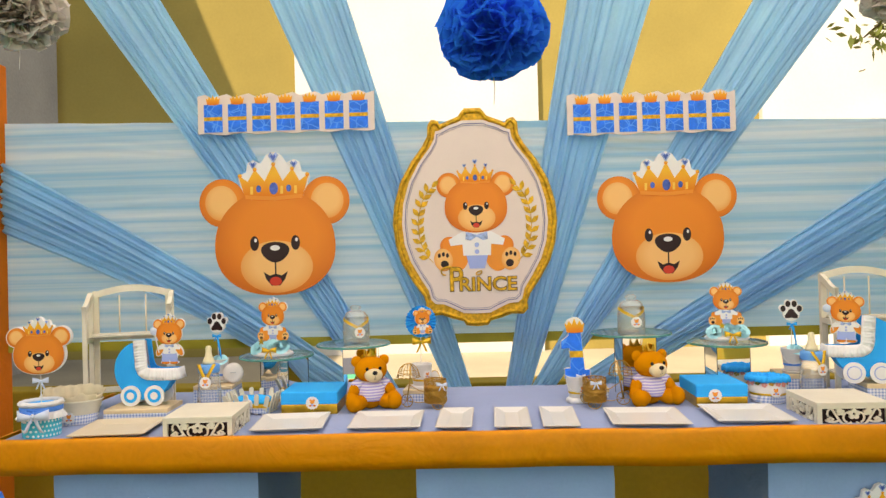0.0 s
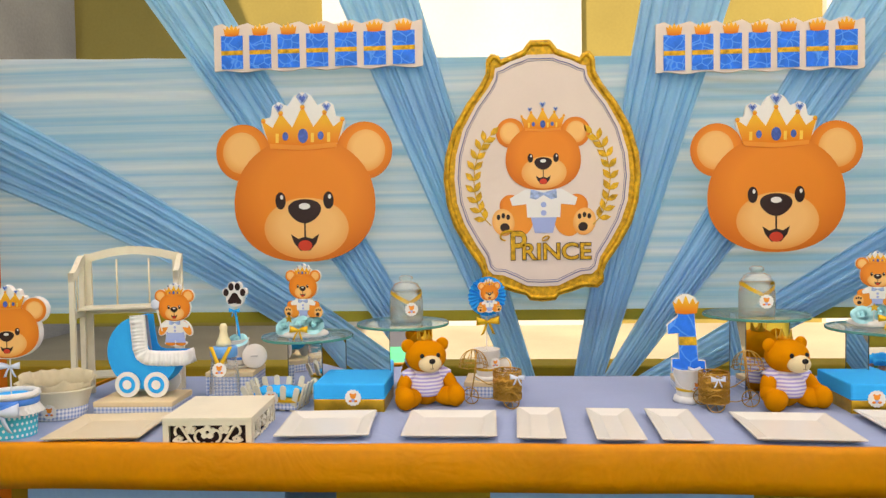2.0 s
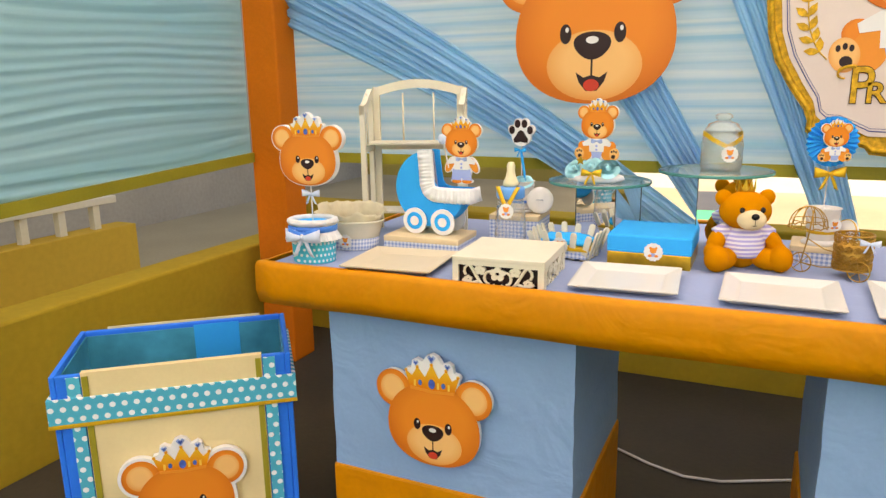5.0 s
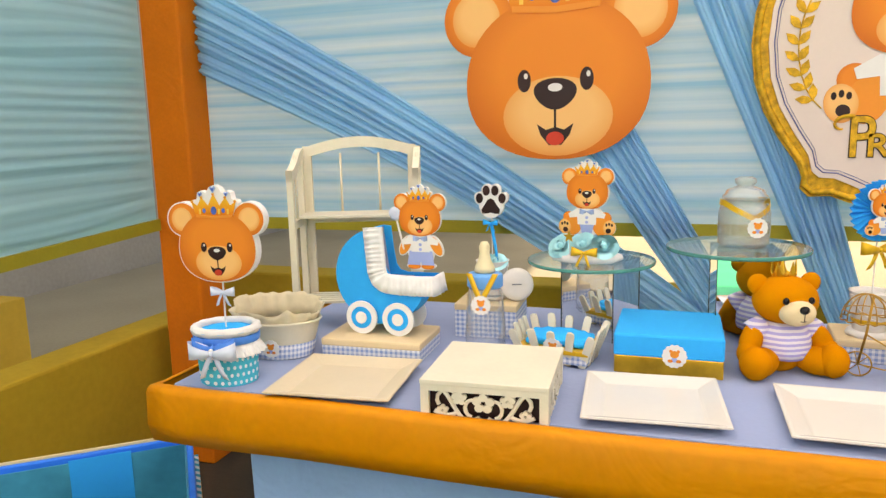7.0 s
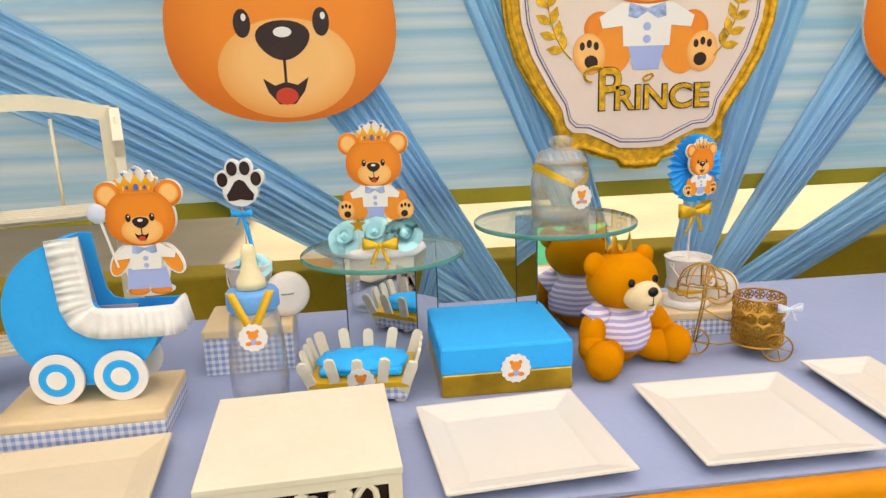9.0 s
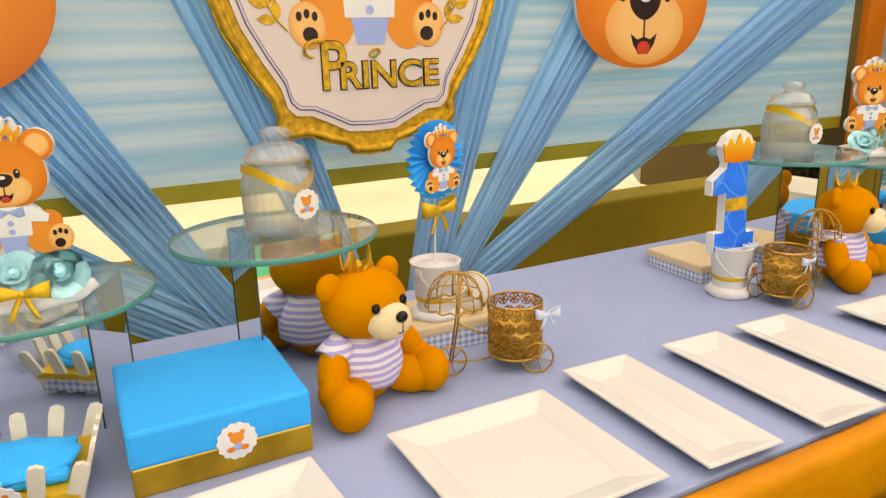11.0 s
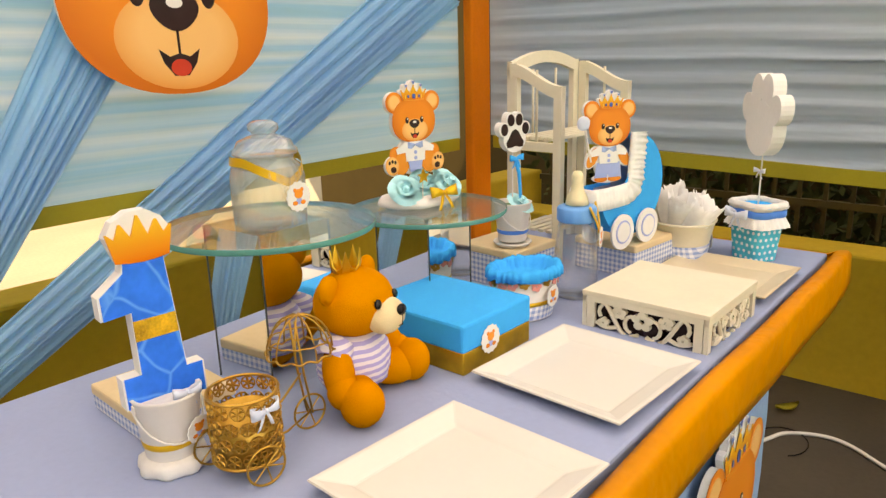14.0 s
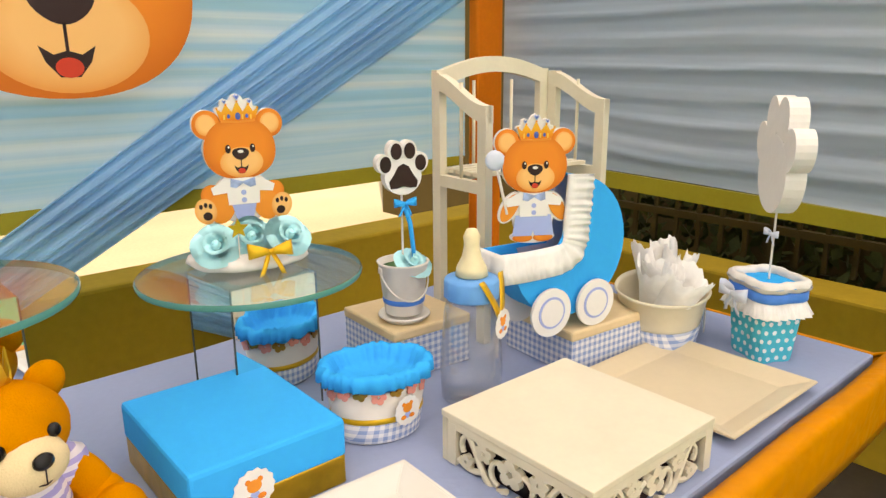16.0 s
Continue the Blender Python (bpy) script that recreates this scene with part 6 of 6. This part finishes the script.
def number_one(x, y, rz):
    p = make("number_topper", pose(x, y, TZ, 0, 0, rz), "white tin bucket with blue marbled number one topper and crown", "potted topper")
    part("felt_ring", lathe([(0.0, 0.0), (0.031, 0.0), (0.034, 0.004), (0.032, 0.012), (0.026, 0.016), (0.0, 0.016)], 30, wave=lambda a, i: 0.0018 * math.sin(8 * a)), M_FELT, p, "white felt base", True)
    bucket(p, 0.024, 0.032, 0.066, (0, 0, 0.014), False)
    part("filling", lathe([(0.0, 0.075), (0.029, 0.074), (0.029, 0.066)], 24), M_FELT, p, "white foam filling", True)
    bow(p, (0.012, -0.024, 0.082), 0.014, M_SILVERRIB, "white ribbon bow with gold bead")
    one = [(-0.036, 0.076), (0.036, 0.072), (0.036, 0.100), (0.021, 0.100), (0.014, 0.208), (-0.020, 0.208), (-0.022, 0.194), (-0.044, 0.178), (-0.044, 0.158), (-0.020, 0.160), (-0.020, 0.104), (-0.036, 0.104)]
    m = Matrix.Translation((0.004, 0, 0)) @ pose(0, 0, 0, 0, -1, 0)
    m = m @ Matrix.Translation((0, 0, -0.014)) @ Matrix.Diagonal((1.03, 1, 1.11, 1))
    bd = part("number_board", slab([(a * 1.05, b) for a, b in one], 0.001, 0.017), M_WHITE, p, "thick white foam number one", m=m)
    part("number_face", slab(one, 0.0, 0.0015), M_LETTER, bd, "blue marbled print")
    part("gold_band", slab([(-0.0203, 0.134), (0.0187, 0.134), (0.0178, 0.152), (-0.0203, 0.152)], -0.0006, 0.001), M_GLITTER, bd, "gold glitter band")
    part("crown_board", slab([(-0.024, 0.202), (0.018, 0.202), (0.026, 0.224), (0.018, 0.236), (0.006, 0.243), (-0.010, 0.243), (-0.024, 0.236), (-0.032, 0.224)], 0.0016, 0.016), M_WHITE, bd)
    part("crown", slab(crown_outline(-0.003, 0.203, 0.050, 0.066), -0.001, 0.0017), M_CROWN, bd, "printed gold crown")
    sticker(p, 0.016, -0.030, 0.044, 0.014, 8, 20)
    return p


number_one(0.236, 2.258, -8)


def trike(x, y, rz, s):
    """A gold wire tricycle planter; s: +1 basket at the right of the fork, -1 at the left."""
    t = make("wire_tricycle", pose(x, y, TZ, 0, 0, rz), "gold wire tricycle planter with pierced basket and ribbon bow", "wire planter", "wire tricycles")
    bx = s * 0.042

    def ring(cx, cy, cz, r, nrm, wire=0.0013):
        q = Vector((0, 0, 1)).rotation_difference(Vector(nrm))
        return tube([Vector((cx, cy, cz)) + q @ Vector((r * math.cos(a), r * math.sin(a), 0)) for a in [i * 2 * math.pi / 24 for i in range(24)]], wire, seg=6, closed=True)

    def wheel(cx, cy, r, nrm):
        w = part("wheel", ring(cx, cy, r + 0.0013, r, nrm), M_WIRE, t, smooth=True)
        q = Vector((0, 0, 1)).rotation_difference(Vector(nrm))
        bm = bmesh.new()
        for k in range(3):
            a = k * math.pi / 3
            v = q @ Vector((r * math.cos(a), r * math.sin(a), 0))
            tube([Vector((cx, cy, r + 0.0013)) - v, Vector((cx, cy, r + 0.0013)) + v], 0.0008, bm, 5)
        part("spokes", bm, M_WIRE, w)
    wheel(-s * 0.045, 0.0, 0.019, (0.25, 1, 0))
    wheel(bx + s * 0.012, -0.036, 0.019, (0.3, 1, 0))
    wheel(bx + s * 0.012, 0.036, 0.019, (0.3, 1, 0))
    bk = bmesh.new()
    for z in (0.018, 0.084):
        tube([(bx + 0.033 * math.cos(a), 0.033 * math.sin(a), z) for a in [i * 2 * math.pi / 32 for i in range(32)]], 0.0016, bk, 6, True)
    for row in range(4):
        for k in range(14):
            a = 2 * math.pi * (k + 0.5 * (row % 2)) / 14
            c = Vector((bx + 0.033 * math.cos(a), 0.033 * math.sin(a), 0.026 + 0.0165 * row))
            e, f = Vector((-math.sin(a), math.cos(a), 0)), Vector((0, 0, 1))
            tube([c + 0.0068 * (math.cos(b) * e + math.sin(b) * f) for b in [i * 2 * math.pi / 9 for i in range(9)]], 0.0009, bk, 4, True)
            for j in range(3):
                b = j * math.pi / 3 + 0.4
                v = 0.0066 * (math.cos(b) * e + math.sin(b) * f)
                tube([c - v, c + v], 0.0012, bk, 4)
    part("basket", bk, M_WIRE, t, "pierced gold metal basket")
    part("basket_lining", lathe([(0.0, 0.018), (0.0318, 0.018), (0.0318, 0.062), (0.031, 0.062), (0.031, 0.020), (0.0, 0.020)], 32, 1, 1), M_WIRE, t, "gold metal lining", True, Matrix.Translation((bx, 0, 0)))
    fork = bmesh.new()
    cx = -s * 0.036
    for yy in (-0.004, 0.004):
        tube([(-s * 0.045, yy, 0.020), (cx, yy, 0.070), (cx + s * 0.006, yy, 0.128)], 0.0013, fork, 6)
    tube([(cx, 0, 0.068), (cx + s * 0.03, 0, 0.050), (bx - s * 0.03, 0, 0.046)], 0.0013, fork, 6)
    tube([(-s * 0.045, 0.0, 0.020), (-s * 0.01, 0.0, 0.014), (bx + s * 0.012, 0.0, 0.020)], 0.0012, fork, 6)
    tube([(bx + s * 0.012, -0.036, 0.020), (bx + s * 0.012, 0.036, 0.020)], 0.0012, fork, 6)
    part("frame", fork, M_WIRE, t, smooth=True)
    dome = bmesh.new()
    dc = Vector((cx - s * 0.002, 0, 0.092))
    for k in range(5):
        a = k * math.pi / 5
        tube([dc + Vector((0.034 * math.cos(b) * math.cos(a), 0.034 * math.cos(b) * math.sin(a), 0.040 * math.sin(b))) for b in [i * math.pi / 12 for i in range(13)]], 0.0010, dome, 5)
    tube([dc + Vector(((0.034 + 0.002 * math.sin(12 * a)) * math.cos(a), (0.034 + 0.002 * math.sin(12 * a)) * math.sin(a), 0.0015 * math.cos(12 * a))) for a in [i * 2 * math.pi / 60 for i in range(60)]], 0.0012, dome, 5, True)
    tube([dc + Vector(((0.031 + 0.001 * math.sin(12 * a)) * math.cos(a), (0.031 + 0.001 * math.sin(12 * a)) * math.sin(a), 0.014)) for a in [i * 2 * math.pi / 60 for i in range(60)]], 0.0009, dome, 5, True)
    part("wire_dome", dome, M_WIRE, t, "domed gold wire canopy", True)
    bow(t, (bx + s * 0.016 + 0.010, -0.034, 0.074), 0.017, M_SILVERRIB, "white and silver ribbon bow")
    return t


trike(-0.235, 2.222, -6, 1)
trike(0.318, 2.196, 8, -1)


# ---- surroundings ----
wall("terrace_wall", box(-3.75, -3.60, -6.0, 3.58, 0, 0.40, 0.005), M_YELLOWWALL, "low yellow terrace wall beyond the tent")
rail = make("terrace_railing", pose(-3.67, 0, 0.40), "cream wooden railing on the terrace wall", "railing")
part("top_rail", box(-0.03, 0.03, -2.0, 3.50, 0.13, 0.17, 0.004), M_CREAM_SUNWALL, rail)
for k in range(26):
    part("baluster", box(-0.02, 0.02, -1.9 + 0.21 * k, -1.86 + 0.21 * k, 0, 0.13), M_CREAM_SUNWALL, rail)
# Added backing; its near-black colour makes the east gap look shaded.
wall("dark_backing_east", box(3.60, 3.75, -6.0, 6.0, 0, 2.3), M_FENCE, "dark brown backing wall added for shade beyond the fence")
fence = make("iron_fence", pose(2.675, 0, 0.49), "dark iron bar fence on the low wall", "fence")
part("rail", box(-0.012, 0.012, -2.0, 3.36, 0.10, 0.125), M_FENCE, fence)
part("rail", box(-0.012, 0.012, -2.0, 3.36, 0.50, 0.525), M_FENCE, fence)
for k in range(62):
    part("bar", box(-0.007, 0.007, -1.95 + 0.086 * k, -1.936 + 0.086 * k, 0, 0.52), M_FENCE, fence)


def shrub(x, y, z, w, d, h, n, seed):
    rnd = random.Random(seed)
    verts, faces = [], []
    for k in range(n):
        c = Vector((rnd.uniform(-w, w), rnd.uniform(-d, d), rnd.uniform(0, h)))
        a, b = Vector((rnd.gauss(0, 1), rnd.gauss(0, 1), rnd.gauss(0, 1))).normalized(), Vector((rnd.gauss(0, 1), rnd.gauss(0, 1), rnd.gauss(0, 1))).normalized()
        q = a.cross(b).normalized()
        s = rnd.uniform(0.025, 0.055)
        i = len(verts)
        verts += [c - a * s, c + q * s * 0.45, c + a * s, c - q * s * 0.45]
        faces.append((i, i + 1, i + 2, i + 3))
    me = bpy.data.meshes.new("hedge")
    me.from_pydata([tuple(v) for v in verts], [], faces)
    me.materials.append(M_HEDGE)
    ob = new("hedge", me)
    ob.location = (x, y, z)
    return tagged(ob, "leafy hedge coloured dark for shade behind the iron fence", "hedge", kind="stuff")


shrub(3.15, 1.2, 0.0, 0.30, 2.4, 1.25, 9000, 11)


def tree(x, y, seed):
    """A yard tree at the side; one leafy limb reaches in front of the house wall."""
    b = make("tree", pose(x, y, 0), "green leafy tree beside the sunlit house wall", "tree")
    rnd = random.Random(seed)
    part("trunk", tube([(0, 0, 0), (0.05, 0, 1.5), (-0.05, 0.05, 3.0), (0.05, 0, 4.6)], lambda q: 0.13 - 0.08 * q, seg=10), M_FENCE, b, "dark brown bark", True)
    for ang, ln in ((178, 2.0), (60, 1.3), (-60, 1.4), (120, 1.2)):
        a = radians(ang)
        pts = [(q * ln * math.cos(a), q * ln * math.sin(a) * 0.6, 4.3 - 0.9 * q * q) if ang == 178 else (q * ln * math.cos(a), q * ln * math.sin(a), 4.0 + 1.1 * q) for q in [i / 6 for i in range(7)]]
        part("limb", tube(pts, lambda q: 0.045 - 0.035 * q, seg=7), M_FENCE, b, "dark brown bark", True)
        lv = bmesh.new()
        for k in range(330):
            q = rnd.random() ** 0.7
            i = min(5, int(q * 6))
            c = Vector(pts[i]).lerp(Vector(pts[i + 1]), q * 6 - i) + Vector((rnd.gauss(0, 0.17), rnd.gauss(0, 0.17), rnd.gauss(0, 0.15)))
            d = Vector((rnd.gauss(0, 1), rnd.gauss(0, 0.5), rnd.gauss(0, 1))).normalized()
            w = d.cross(Vector((rnd.gauss(0, 1), 1, rnd.gauss(0, 1)))).normalized()
            sz = rnd.uniform(0.05, 0.09)
            lv.faces.new([lv.verts.new(p) for p in (c - d * sz, c + w * sz * 0.4, c + d * sz, c - w * sz * 0.4)])
        tagged(part("leaves", lv, M_LEAF, b), kind="stuff")
    return b


tree(6.15, 7.6, 21)


# Out of view; added so the mirror columns pick up a green reflection.
mat_green = tagged(part("reflected_green_mat", box(-0.7, 1.9, -2.7, 0.55, 0.02, 0.032, 0.003), M_GREENBOX), "bright green mat added on the floor for the mirrors", "mat")
